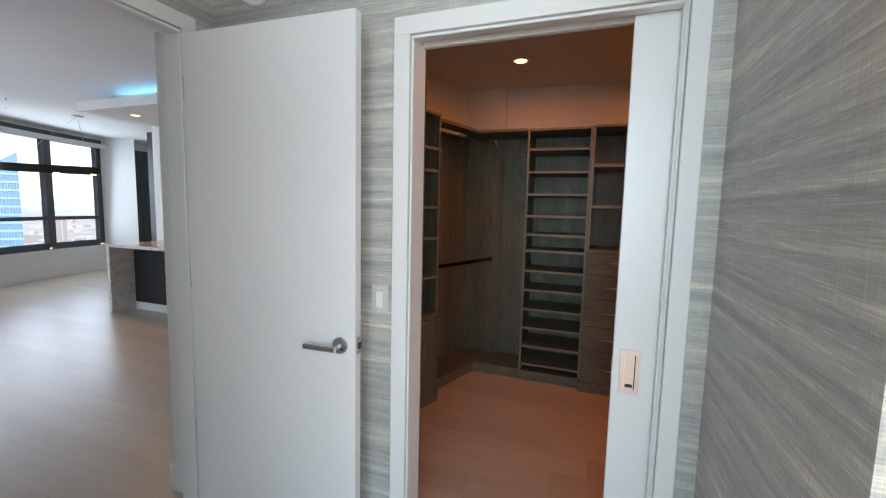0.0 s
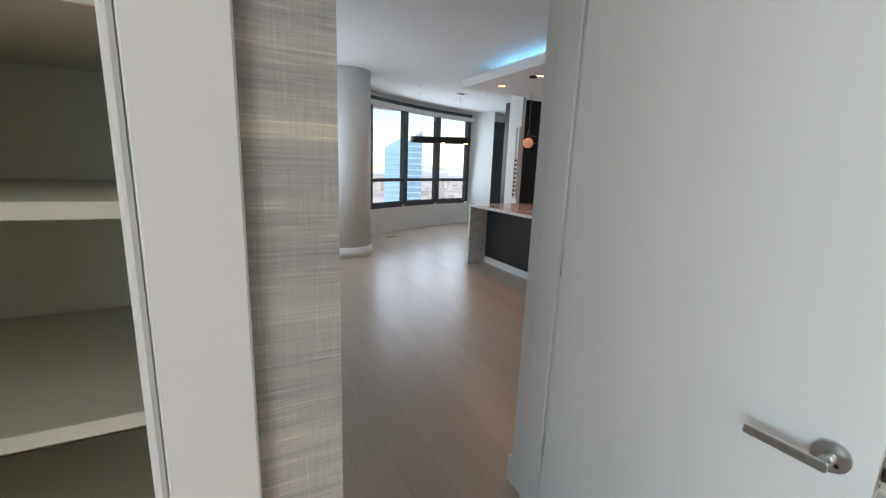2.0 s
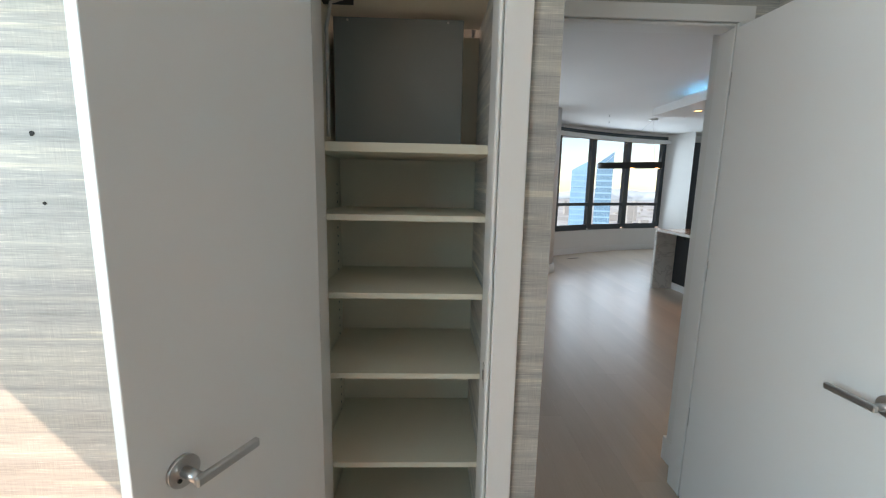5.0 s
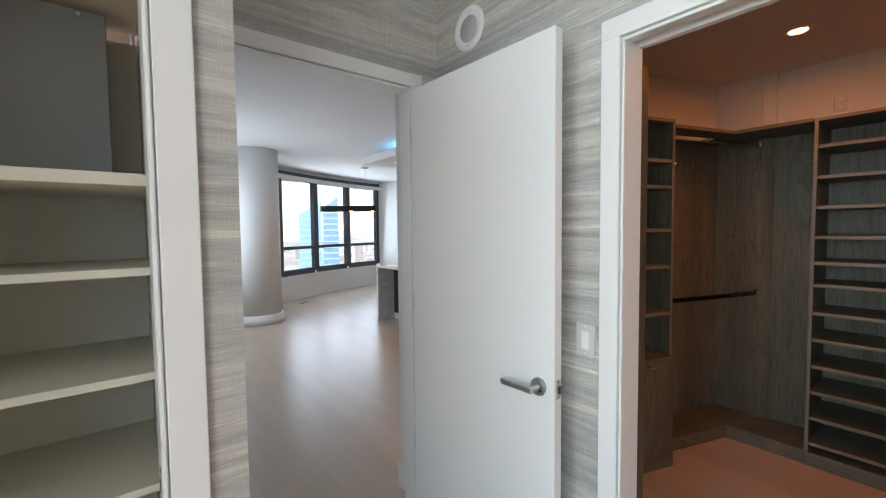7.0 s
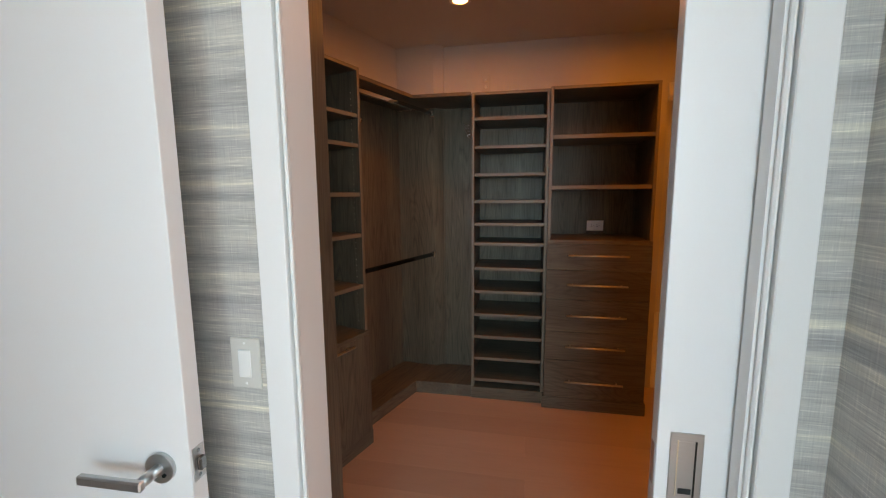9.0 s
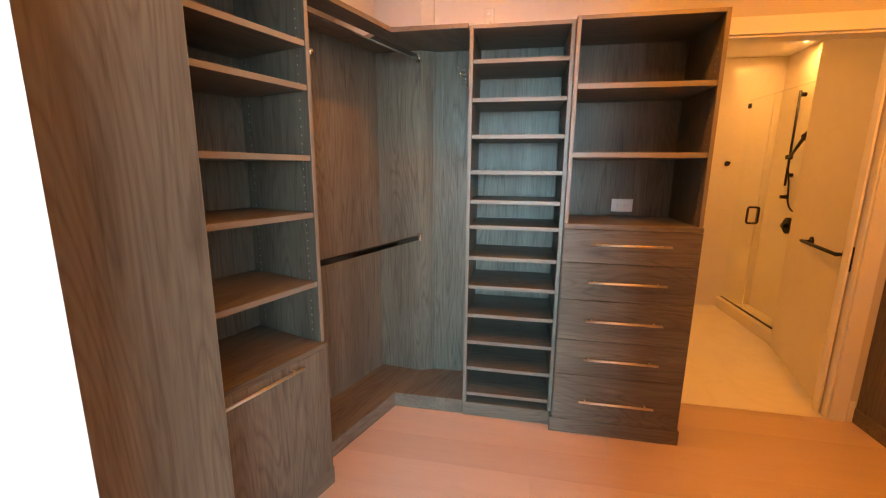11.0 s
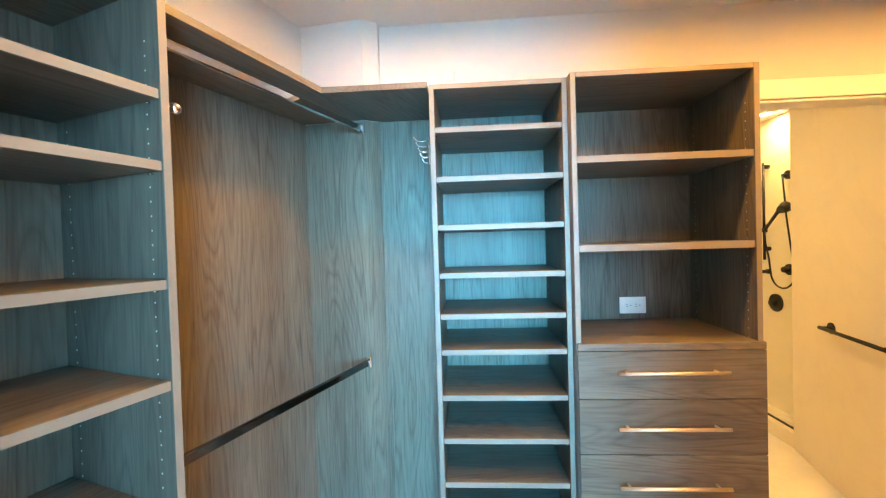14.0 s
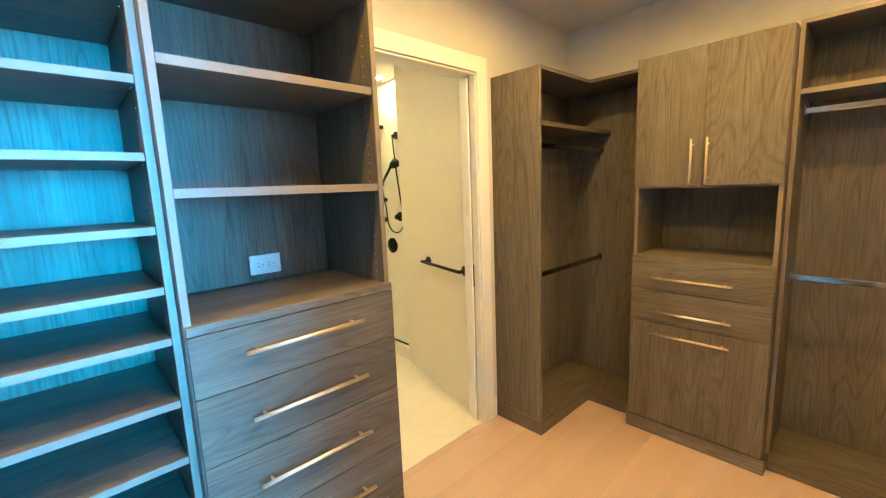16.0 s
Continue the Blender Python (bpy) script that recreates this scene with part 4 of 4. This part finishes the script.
drawer(cab, 0.652, 0.090, 0.688, 0.114, 0.496, 0.628, "hamper_door", M_WOODZ)
# hanging bay next to it
hb = carcass("hanging_bay", pose(2.594, -1.60, 0, 0, 0, 180), 0.90, 0.335, 2.15, "open grey-brown wood hanging bay with two chrome rods", (1.86,), 0.025)
for z in (1.775, 0.985):
    bm = bmesh.new()
    add_box(bm, T, 0.120, z - 0.015, 0.90 - T, 0.134, z + 0.015, bevel=0.004)
    r = part("hanging_rod", bm, M_CHROME, hb, "oval chrome hanging rod")
    part("rod_socket", box(T, 0.113, z - 0.022, T + 0.012, 0.141, z + 0.024, bevel=0.003), M_CHROME, r)


def downlight(m, lamp, label="round recessed ceiling downlight, lit"):
    d = thing("downlight", m, label, "ceiling light", "recessed downlights")
    part("trim_ring", lathe([(0.062, 0.0), (0.062, -0.003), (0.050, -0.006), (0.044, -0.002)], 28), M_PLASTIC, d)
    part("lens", lathe([(0.043, -0.001), (0.043, -0.003), (0.001, -0.004)], 24), lamp, d)
    return d


# the last three fixtures belong to the unseen added lamps
for lx, ly in ((3.2, 1.205), (3.24, 0.25), (3.2, -0.75), (2.3, 0.3), (2.35, -0.9)):
    downlight(pose(lx, ly, ZC - 0.001), M_LAMP)
for lx, ly in ((4.9, -0.2), (5.6, 0.5), (5.5, -1.39)):
    downlight(pose(lx, ly, 2.499), M_LAMPBATH)
for lx, ly in ((3.75, 6.2), (3.75, 5.4), (3.75, 4.6)):
    downlight(pose(lx, ly, 2.554), M_LAMP)

# small clear fitting on the wall over the shoe shelves
fit_ = thing("wall_sensor", pose(XW, 1.12, 2.27, 0, 0, -90), "small clear plastic fitting on the wall above the shelves", "sensor")
part("body", box(-0.03, -0.012, -0.055, 0.03, 0, 0.055, bevel=0.004), M_CLOSETWALL, fit_)
part("lens", ball((0, -0.014, 0.02), 0.012, 12), M_PLASTIC, fit_)
part("lens", ball((0, -0.014, -0.025), 0.012, 12), M_PLASTIC, fit_)

bb = bmesh.new()
add_box(bb, XW - 0.014, -1.052, 0, XW - 0.001, -1.022, 0.13, bevel=0.003)
struct("baseboard_closet", bb, M_WHITE, "short white baseboard beside the bathroom casing", "baseboard")

# ---- bathroom things ----
tw = thing("grab_bar", pose(4.06, -0.975, 0.955, 0, 0, -13), "matte black grab bar on the tiled wall", "grab bar")
part("bar", tube((0, 0.052, 0), (0.53, 0.052, 0.0), 0.011, 14), M_BLACKMETAL, tw)
for x in (0.02, 0.51):
    part("post", tube((x, 0, 0), (x, 0.052, 0), 0.011, 12), M_BLACKMETAL, tw)
    part("flange", tube((x, 0.0, 0), (x, 0.008, 0), 0.034, 20), M_BLACKMETAL, tw)
ep = thing("edge_pull", pose(XW + 0.045, -0.929, 0.95, 0, 0, -90), "black edge pull of the bathroom pocket door", "door pull")
part("plate", box(-0.002, 0, -0.07, 0.002, 0.035, 0.07), M_BLACKMETAL, ep)
bp = thing("bath_pocket_door", pose(XW + 0.043, -0.905, 0, 0, 0, -90), "white pocket door slid into the bathroom wall", "sliding door")
part("leaf", box(0, 0, 0.01, 0.012, 0.036, 2.10), M_DOOR, bp)
cu = thing("shower_curb", pose(0, 0, 0), "cream stone shower curb", "curb")
part("kerb", box(5.002, -1.30, 0.004, 6.018, -1.205, 0.11, bevel=0.004), M_BATHTILE, cu)
pan = thing("shower_pan", pose(0, 0, 0), "cream shower pan with a round drain", "shower pan")
part("tray", box(5.002, -1.528, 0.004, 6.018, -1.302, 0.04), M_BATHTILE, pan)
part("drain", tube((5.40, -1.415, 0.040), (5.40, -1.415, 0.044), 0.055, 24), M_NICKEL, pan, "round metal drain cover")
sg = thing("shower_screen", pose(0, 0, 0), "frameless glass shower screen with a black handle", "shower screen")
part("pane", box(5.01, -1.260, 0.112, 5.60, -1.250, 2.1), M_SHOWERGLASS, sg).visible_shadow = False
part("pane", box(5.61, -1.260, 0.112, 6.01, -1.250, 2.1), M_SHOWERGLASS, sg).visible_shadow = False
part("channel", box(5.01, -1.265, 0.1105, 6.01, -1.245, 0.1195), M_BLACKMETAL, sg)
for yy in (-1.249, -1.261):
    out = 0.042 if yy > -1.255 else -0.042
    bm = bmesh.new()
    add_pipe(bm, [(5.66, yy, 0.945), (5.66, yy + out * 0.8, 0.945), (5.66, yy + out, 0.957), (5.66, yy + out, 1.083), (5.66, yy + out * 0.8, 1.095), (5.66, yy, 1.095)], 0.010, 10)
    part("handle", bm, M_BLACKMETAL, sg, "square black handle")
for z in (2.05,):
    part("clamp", box(5.985, -1.268, z - 0.022, 6.016, -1.242, z + 0.022, bevel=0.003), M_BLACKMETAL, sg, "black glass clamp")
WB = -1.529
sh = thing("shower_set", pose(0, WB, 0), "matte black hand shower on a slide bar with a looped hose", "shower")
part("slide_bar", tube((5.667, 0.045, 1.30), (5.667, 0.045, 2.13), 0.010, 12), M_BLACKMETAL, sh)
for z in (1.395, 2.095):
    part("bracket", tube((5.667, 0, z), (5.667, 0.045, z), 0.019, 14), M_BLACKMETAL, sh)
part("slider", box(5.645, 0.028, 1.535, 5.690, 0.07, 1.575, bevel=0.004), M_BLACKMETAL, sh)
part("hand_shower", tube((5.640, 0.06, 1.555), (5.40, 0.10, 1.73), 0.012, 12, 0.014), M_BLACKMETAL, sh)
part("spray_head", tube((5.405, 0.06, 1.735), (5.375, 0.12, 1.71), 0.045, 20, 0.03), M_BLACKMETAL, sh)
part("outlet_rose", tube((5.45, 0, 1.992), (5.45, 0.014, 1.992), 0.036, 22), M_BLACKMETAL, sh)
part("outlet_elbow", tube((5.45, 0.014, 1.992), (5.45, 0.05, 1.985), 0.014, 12), M_BLACKMETAL, sh)
bm = bmesh.new()
loop = [(5.45, 0.05, 1.985), (5.435, 0.05, 1.85), (5.42, 0.045, 1.65), (5.385, 0.04, 1.40), (5.355, 0.035, 1.22)]
loop += [(5.485 - 0.13 * math.cos(math.pi * i / 8), 0.035, 1.21 - 0.135 * math.sin(math.pi * i / 8)) for i in range(9)]
loop += [(5.625, 0.04, 1.32), (5.640, 0.055, 1.45), (5.640, 0.06, 1.545)]
add_pipe(bm, loop, 0.007, 6)
part("hose", bm, M_BLACKMETAL, sh)
for x, z, r, kr in ((5.688, 1.197, 0.022, 0.016), (5.45, 1.231, 0.045, 0.024), (5.598, 0.940, 0.075, 0.022)):
    v = thing("shower_valve", pose(x, WB, z), "round matte black shower valve", "valve", "shower valves")
    part("plate", tube((0, 0, 0), (0, 0.012, 0), r, 28), M_BLACKMETAL, v)
    part("knob", tube((0, 0.012, 0), (0, 0.055, 0), kr, 16), M_BLACKMETAL, v)
rh = thing("robe_hook", pose(6.018, -1.13, 1.5, 0, 0, 90), "matte black robe hook", "hook")
part("rose", tube((0, 0, 0), (0, 0.01, 0), 0.025, 16), M_BLACKMETAL, rh)
part("peg", tube((0, 0.01, 0), (0, 0.05, 0.01), 0.011, 12), M_BLACKMETAL, rh)

# ---- living room things ----
isl = thing("kitchen_island", pose(3.5, 4.2, 0), "kitchen island with white waterfall stone and black panels", "kitchen island")
part("end_slab", box(0.0, 2.25, 0.0, 1.1, 2.304, 0.868, bevel=0.003), M_QUARTZ, isl)
part("worktop", box(0.0, 0.0, 0.869, 1.1, 2.304, 0.905, bevel=0.003), M_QUARTZ, isl, "white stone worktop edge")
part("worktop_surface", box(0.012, 0.02, 0.9052, 1.088, 2.292, 0.908), M_PINKSTONE, isl, "polished rose-veined stone surface")
part("body", box(0.30, 0.0, 0.1, 1.04, 2.249, 0.868), M_BLACKCAB, isl)
part("toe_board", box(0.295, 0.0, 0.0, 1.04, 2.249, 0.0995), M_WHITE, isl, "white toe board")
part("outlet", box(0.298, 2.02, 0.77, 0.2999, 2.06, 0.82), M_BLACKMETAL, isl)

cb = thing("tall_kitchen_cabinet", pose(5.12, 7.4, 0), "tall black kitchen cabinets with slim handles", "kitchen cabinet")
part("body", box(0, 0.02, 0, 1.6, 0.62, 2.66), M_BLACKCAB, cb)
for x in (0.0, 0.4, 0.8, 1.2):
    for z0, z1 in ((0.1, 0.80), (0.805, 1.98), (1.985, 2.655)):
        f = part("door", box(x + 0.002, 0, z0, x + 0.398, 0.0195, z1, bevel=0.001), M_BLACKCAB, cb)
        if z1 < 1.99:
            part("handle", tube((x + 0.08, -0.03, z1 - 0.06), (x + 0.32, -0.03, z1 - 0.06), 0.006, 8), M_CHROME, f, "slim chrome handle")
        else:
            part("handle", tube((x + 0.08, -0.03, z0 + 0.05), (x + 0.32, -0.03, z0 + 0.05), 0.006, 8), M_CHROME, f, "slim chrome handle")
rk = thing("wine_rack", pose(5.045, 7.505, 0.90, 0, 0, -90), "narrow white wine rack with dark peg rows on the wall's end", "wine rack")
part("back", box(0, -0.006, 0, 0.10, 0, 1.28), M_WHITE, rk)
for ob_x in (0.0, 0.088):
    part("stile", box(ob_x, -0.03, 0, ob_x + 0.012, -0.0065, 1.28), M_PLATE, rk)
part("top_rail", box(0.0125, -0.03, 1.268, 0.0875, -0.0065, 1.28), M_PLATE, rk)
for i in range(9):
    part("peg_row", box(0.02, -0.03, 0.05 + i * 0.078, 0.08, -0.0065, 0.085 + i * 0.078), M_BLACKMETAL, rk)

pd = thing("pendant_lamp", pose(3.70, 5.47, 2.554), "amber glass globe pendant on a black cord", "pendant lamp")
part("canopy", lathe([(0.05, 0.0), (0.05, -0.018), (0.012, -0.024)], 24), M_BLACKMETAL, pd)
part("cord", tube((0, 0, -0.022), (0, 0, -0.70), 0.004, 8), M_BLACKMETAL, pd)
part("socket", tube((0, 0, -0.64), (0, 0, -0.725), 0.022, 16), M_BLACKMETAL, pd)
part("globe", ball((0, 0, -0.785), 0.063, 20), M_BULB, pd, "faceted amber glass globe")

ch = thing("chandelier", pose(4.0, 8.55, 1.93), "long dark oval ring chandelier hung from thin wires", "chandelier")
ca, sa = math.cos(radians(-37)), math.sin(radians(-37))
pts = []
for i in range(48):
    a = 2 * math.pi * i / 48
    u = (0.46 if math.cos(a) > 0 else -0.46) + 0.13 * math.cos(a)
    v = 0.13 * math.sin(a)
    pts.append((u * ca - v * sa, u * sa + v * ca))
bm = bmesh.new()
for i in range(48):
    p, q = Vector(pts[i]), Vector(pts[(i + 1) % 48])
    pi_, qi = p * 0.97, q * 0.97
    add_prism(bm, [tuple(p), tuple(q), tuple(qi), tuple(pi_)], -0.055, 0.055)
part("ring", bm, M_BLACKMETAL, ch)
for u in (0.06, 0.50):
    part("spot", lathe([(0.035, -0.01), (0.035, 0.0), (0.02, 0.004)], 16), M_LAMP, ch, "small lit lens", pose(u * ca, u * sa, -0.052))
bm = bmesh.new()
for u in (-0.45, 0.45):
    add_tube(bm, (u * ca, u * sa, 0.05), (0.35 * ca, 0.35 * sa, 0.84), 0.0025, 6)
part("suspension_wire", bm, M_NICKEL, ch)
part("canopy", lathe([(0.075, 0.845), (0.075, 0.825), (0.01, 0.82)], 24), M_PLASTIC, ch, "", pose(0.35 * ca, 0.35 * sa, 0))
for x, y in ((3.3, 8.0), (3.9, 7.6), (4.6, 7.9), (3.6, 8.7)):
    sk = thing("sprinkler_head", pose(x, y, ZL), "small metal stub on the ceiling", "sprinkler", "ceiling stubs")
    part("stub", tube((0, 0, 0), (0, 0, -0.035), 0.008, 8), M_NICKEL, sk)
fv = thing("floor_vent", pose(3.15, 8.9, 0, 0, 0, 27), "small wooden floor vent by the curved wall", "vent")
part("frame", box(-0.15, -0.05, 0.0, 0.15, 0.05, 0.004), M_OAK, fv)
for i in range(5):
    part("slot", box(-0.13, -0.036 + i * 0.016, 0.004, 0.13, -0.030 + i * 0.016, 0.005), M_BLACK, fv)

# ---- city outside ----
# distance haze is put into the pale colours of ground, buildings and hills
M_GROUND, nt, b = mat("hazed_ground")
co = coords(nt, world_space=True)
v1 = node(nt, "ShaderNodeTexVoronoi", Scale=0.022)
nt.links.new(co, v1.inputs[0])
n1 = node(nt, "ShaderNodeTexNoise", Scale=0.0035, Detail=6.0)
nt.links.new(co, n1.inputs[0])
mx = nt.nodes.new("ShaderNodeMixRGB")
mx.inputs[0].default_value = 0.55
nt.links.new(ramp(nt, v1.outputs["Color"], [(0.1, (0.30, 0.22, 0.20)), (0.45, (0.42, 0.34, 0.31)), (0.75, (0.55, 0.50, 0.47)), (0.95, (0.36, 0.28, 0.25))]), mx.inputs[1])
nt.links.new(ramp(nt, n1.outputs[0], [(0.3, (0.26, 0.23, 0.19)), (0.5, (0.45, 0.38, 0.35)), (0.7, (0.52, 0.48, 0.46))]), mx.inputs[2])
nt.links.new(mx.outputs[0], b.inputs["Base Color"])
b.inputs["Roughness"].default_value = 0.95
bm = bmesh.new()
bmesh.ops.create_circle(bm, cap_ends=True, segments=64, radius=4700, matrix=Matrix.Translation((0, 0, -112)))
gd = tagged(part("ground", bm, M_GROUND), "hazy brown and pink city ground far below", "ground", kind="structure")

M_BLDG = paint("hazed_masonry", (0.50, 0.42, 0.38), 0.9, 0.25, 0.3, 0.0)
bm = bmesh.new()
rnd = random.Random(5)
for i in range(420):
    a, d = radians(rnd.uniform(35, 150)), rnd.uniform(350, 3200)
    x, y = d * math.cos(a), d * math.sin(a)
    w, dp = rnd.uniform(8, 32), rnd.uniform(8, 32)
    h = rnd.uniform(5, 22) if rnd.random() < 0.9 else rnd.uniform(40, 85)
    add_box(bm, x - w / 2, y - dp / 2, -112, x + w / 2, y + dp / 2, -112 + h)
tagged(part("city_blocks", bm, M_BLDG), "low hazy city buildings spreading to the horizon", "buildings", kind="stuff")
bm = bmesh.new()
rnd = random.Random(9)
for i in range(90):
    a = radians(25 + i * 1.5)
    x, y = 4300 * math.cos(a), 4300 * math.sin(a)
    h = 70 + 30 * math.sin(i * 0.31) + 16 * math.sin(i * 0.9 + 1) + rnd.uniform(-5, 5)
    add_tube(bm, (x, y, -112), (x, y, -112 + h), 420, 8, 60)
M_HILL = paint("hazy_hills", (0.42, 0.44, 0.46), 0.95, 0.1, 0.01, 0.0)
tagged(part("far_hills", bm, M_HILL), "low hazy hills along the horizon", "hills", kind="stuff")

M_TGLASS = paint("tower_glass", (0.19, 0.48, 0.63), 0.12, 0.12, 0.2, 0.0)
M_TGLASS2 = paint("tower_glass_dark", (0.13, 0.33, 0.45), 0.10, 0.2, 0.15, 0.0)
M_TBAND = paint("tower_spandrel", (0.24, 0.54, 0.68), 0.4, 0.1, 0.2, 0.0)


def glass_tower(name, az0, az1, dist, el0, el1, depth, label, material):
    """A slab with a sloping roof between two bearings; storeys stand out as bands."""
    ob = tagged(new(name), label, "tower")
    p0 = Vector((0.4 + dist * math.cos(radians(az0)), 1.3 + dist * math.sin(radians(az0))))
    p1 = Vector((0.4 + dist * math.cos(radians(az1)), 1.3 + dist * math.sin(radians(az1))))
    back = (p0 + p1).normalized() * depth
    z0, z1 = 1.45 + dist * math.tan(radians(el0)), 1.45 + dist * math.tan(radians(el1))
    bm = bmesh.new()
    base = [p0, p1, p1 + back, p0 + back]
    lo = [bm.verts.new((p.x, p.y, -112)) for p in base]
    hi = [bm.verts.new((p.x, p.y, z)) for p, z in zip(base, (z0, z1, z1, z0))]
    bm.faces.new(hi)
    for i in range(4):
        bm.faces.new((lo[i], lo[(i + 1) % 4], hi[(i + 1) % 4], hi[i]))
    ob.location = (0, 0, 0)
    part("facade", bm, material, ob)
    bm = bmesh.new()
    n = -back.normalized() * 0.25
    z = -108.0
    while z < min(z0, z1) - 1:
        a, c = p0 + n, p1 + n
        add_prism(bm, [tuple(a), tuple(c), tuple(p1), tuple(p0)], z, z + 0.9)
        z += 3.9
    part("storey_bands", bm, M_TBAND, ob)["kind"] = "stuff"
    bm = bmesh.new()
    for i in range(1, 10):
        a = p0.lerp(p1, i / 10)
        c = p0.lerp(p1, i / 10 + 0.012)
        add_prism(bm, [tuple(a + n), tuple(c + n), tuple(c), tuple(a)], -108, min(z0, z1) - 1)
    part("mullions", bm, M_TBAND, ob)["kind"] = "stuff"
    return ob


glass_tower("office_tower", 71.1, 68.2, 300, 2.2, 3.8, 16, "pale blue glass office tower with a slanted roof", M_TGLASS)
glass_tower("office_tower", 68.0, 66.0, 285, 3.0, 4.5, 16, "darker glass office tower with a slanted roof", M_TGLASS2)

# ---- floor planks, last ----
PW, GAP = 0.19, 0.0004
near_planks, far_bm = [], bmesh.new()
rnd = random.Random(3)
meshes = {}


def plank_mesh(length):
    key = round(length, 2)
    if key not in meshes:
        bmp = bmesh.new()
        add_box(bmp, 0, 0, -0.012, PW - GAP, length - GAP, 0.0, bevel=0.0002)
        me = bpy.data.meshes.new("plank")
        bmp.to_mesh(me)
        bmp.free()
        me.materials.append(M_OAK)
        meshes[key] = me
    return meshes[key]


count = 0
x = -2.60
while x < 8.4:
    y = -4.2 - rnd.choice((0.0, 0.4, 0.8, 1.2))
    while y < 11.2:
        ln = rnd.choice((1.4, 1.8, 2.2))
        y1 = y + ln
        near = (XC - PW < x < XW and -2.0 < y1 and y < 2.3) or (0.3 < x < 3.3 and 1.4 < y1 and y < 8.5) or (-1.2 < x <= 1.6 and -0.6 < y1 and y < 2.2)
        xw = min(PW - GAP, XW + 0.004 - x) if (x < XW and y1 < 1.9 and x > 1.6) else PW - GAP
        inside_bath = x >= XW - 0.02 and y < 1.95
        if not inside_bath:
            if near and count < 300:
                ob = new("plank", plank_mesh(ln))
                ob.parent = floor
                ob.location = (x, y, 0)
                count += 1
            else:
                add_box(far_bm, x, y, -0.012, x + xw, y1 - GAP, 0.0)
        y = y1
    x += PW
fp = part("planks", far_bm, M_OAK, floor)
fp["kind"] = "stuff"
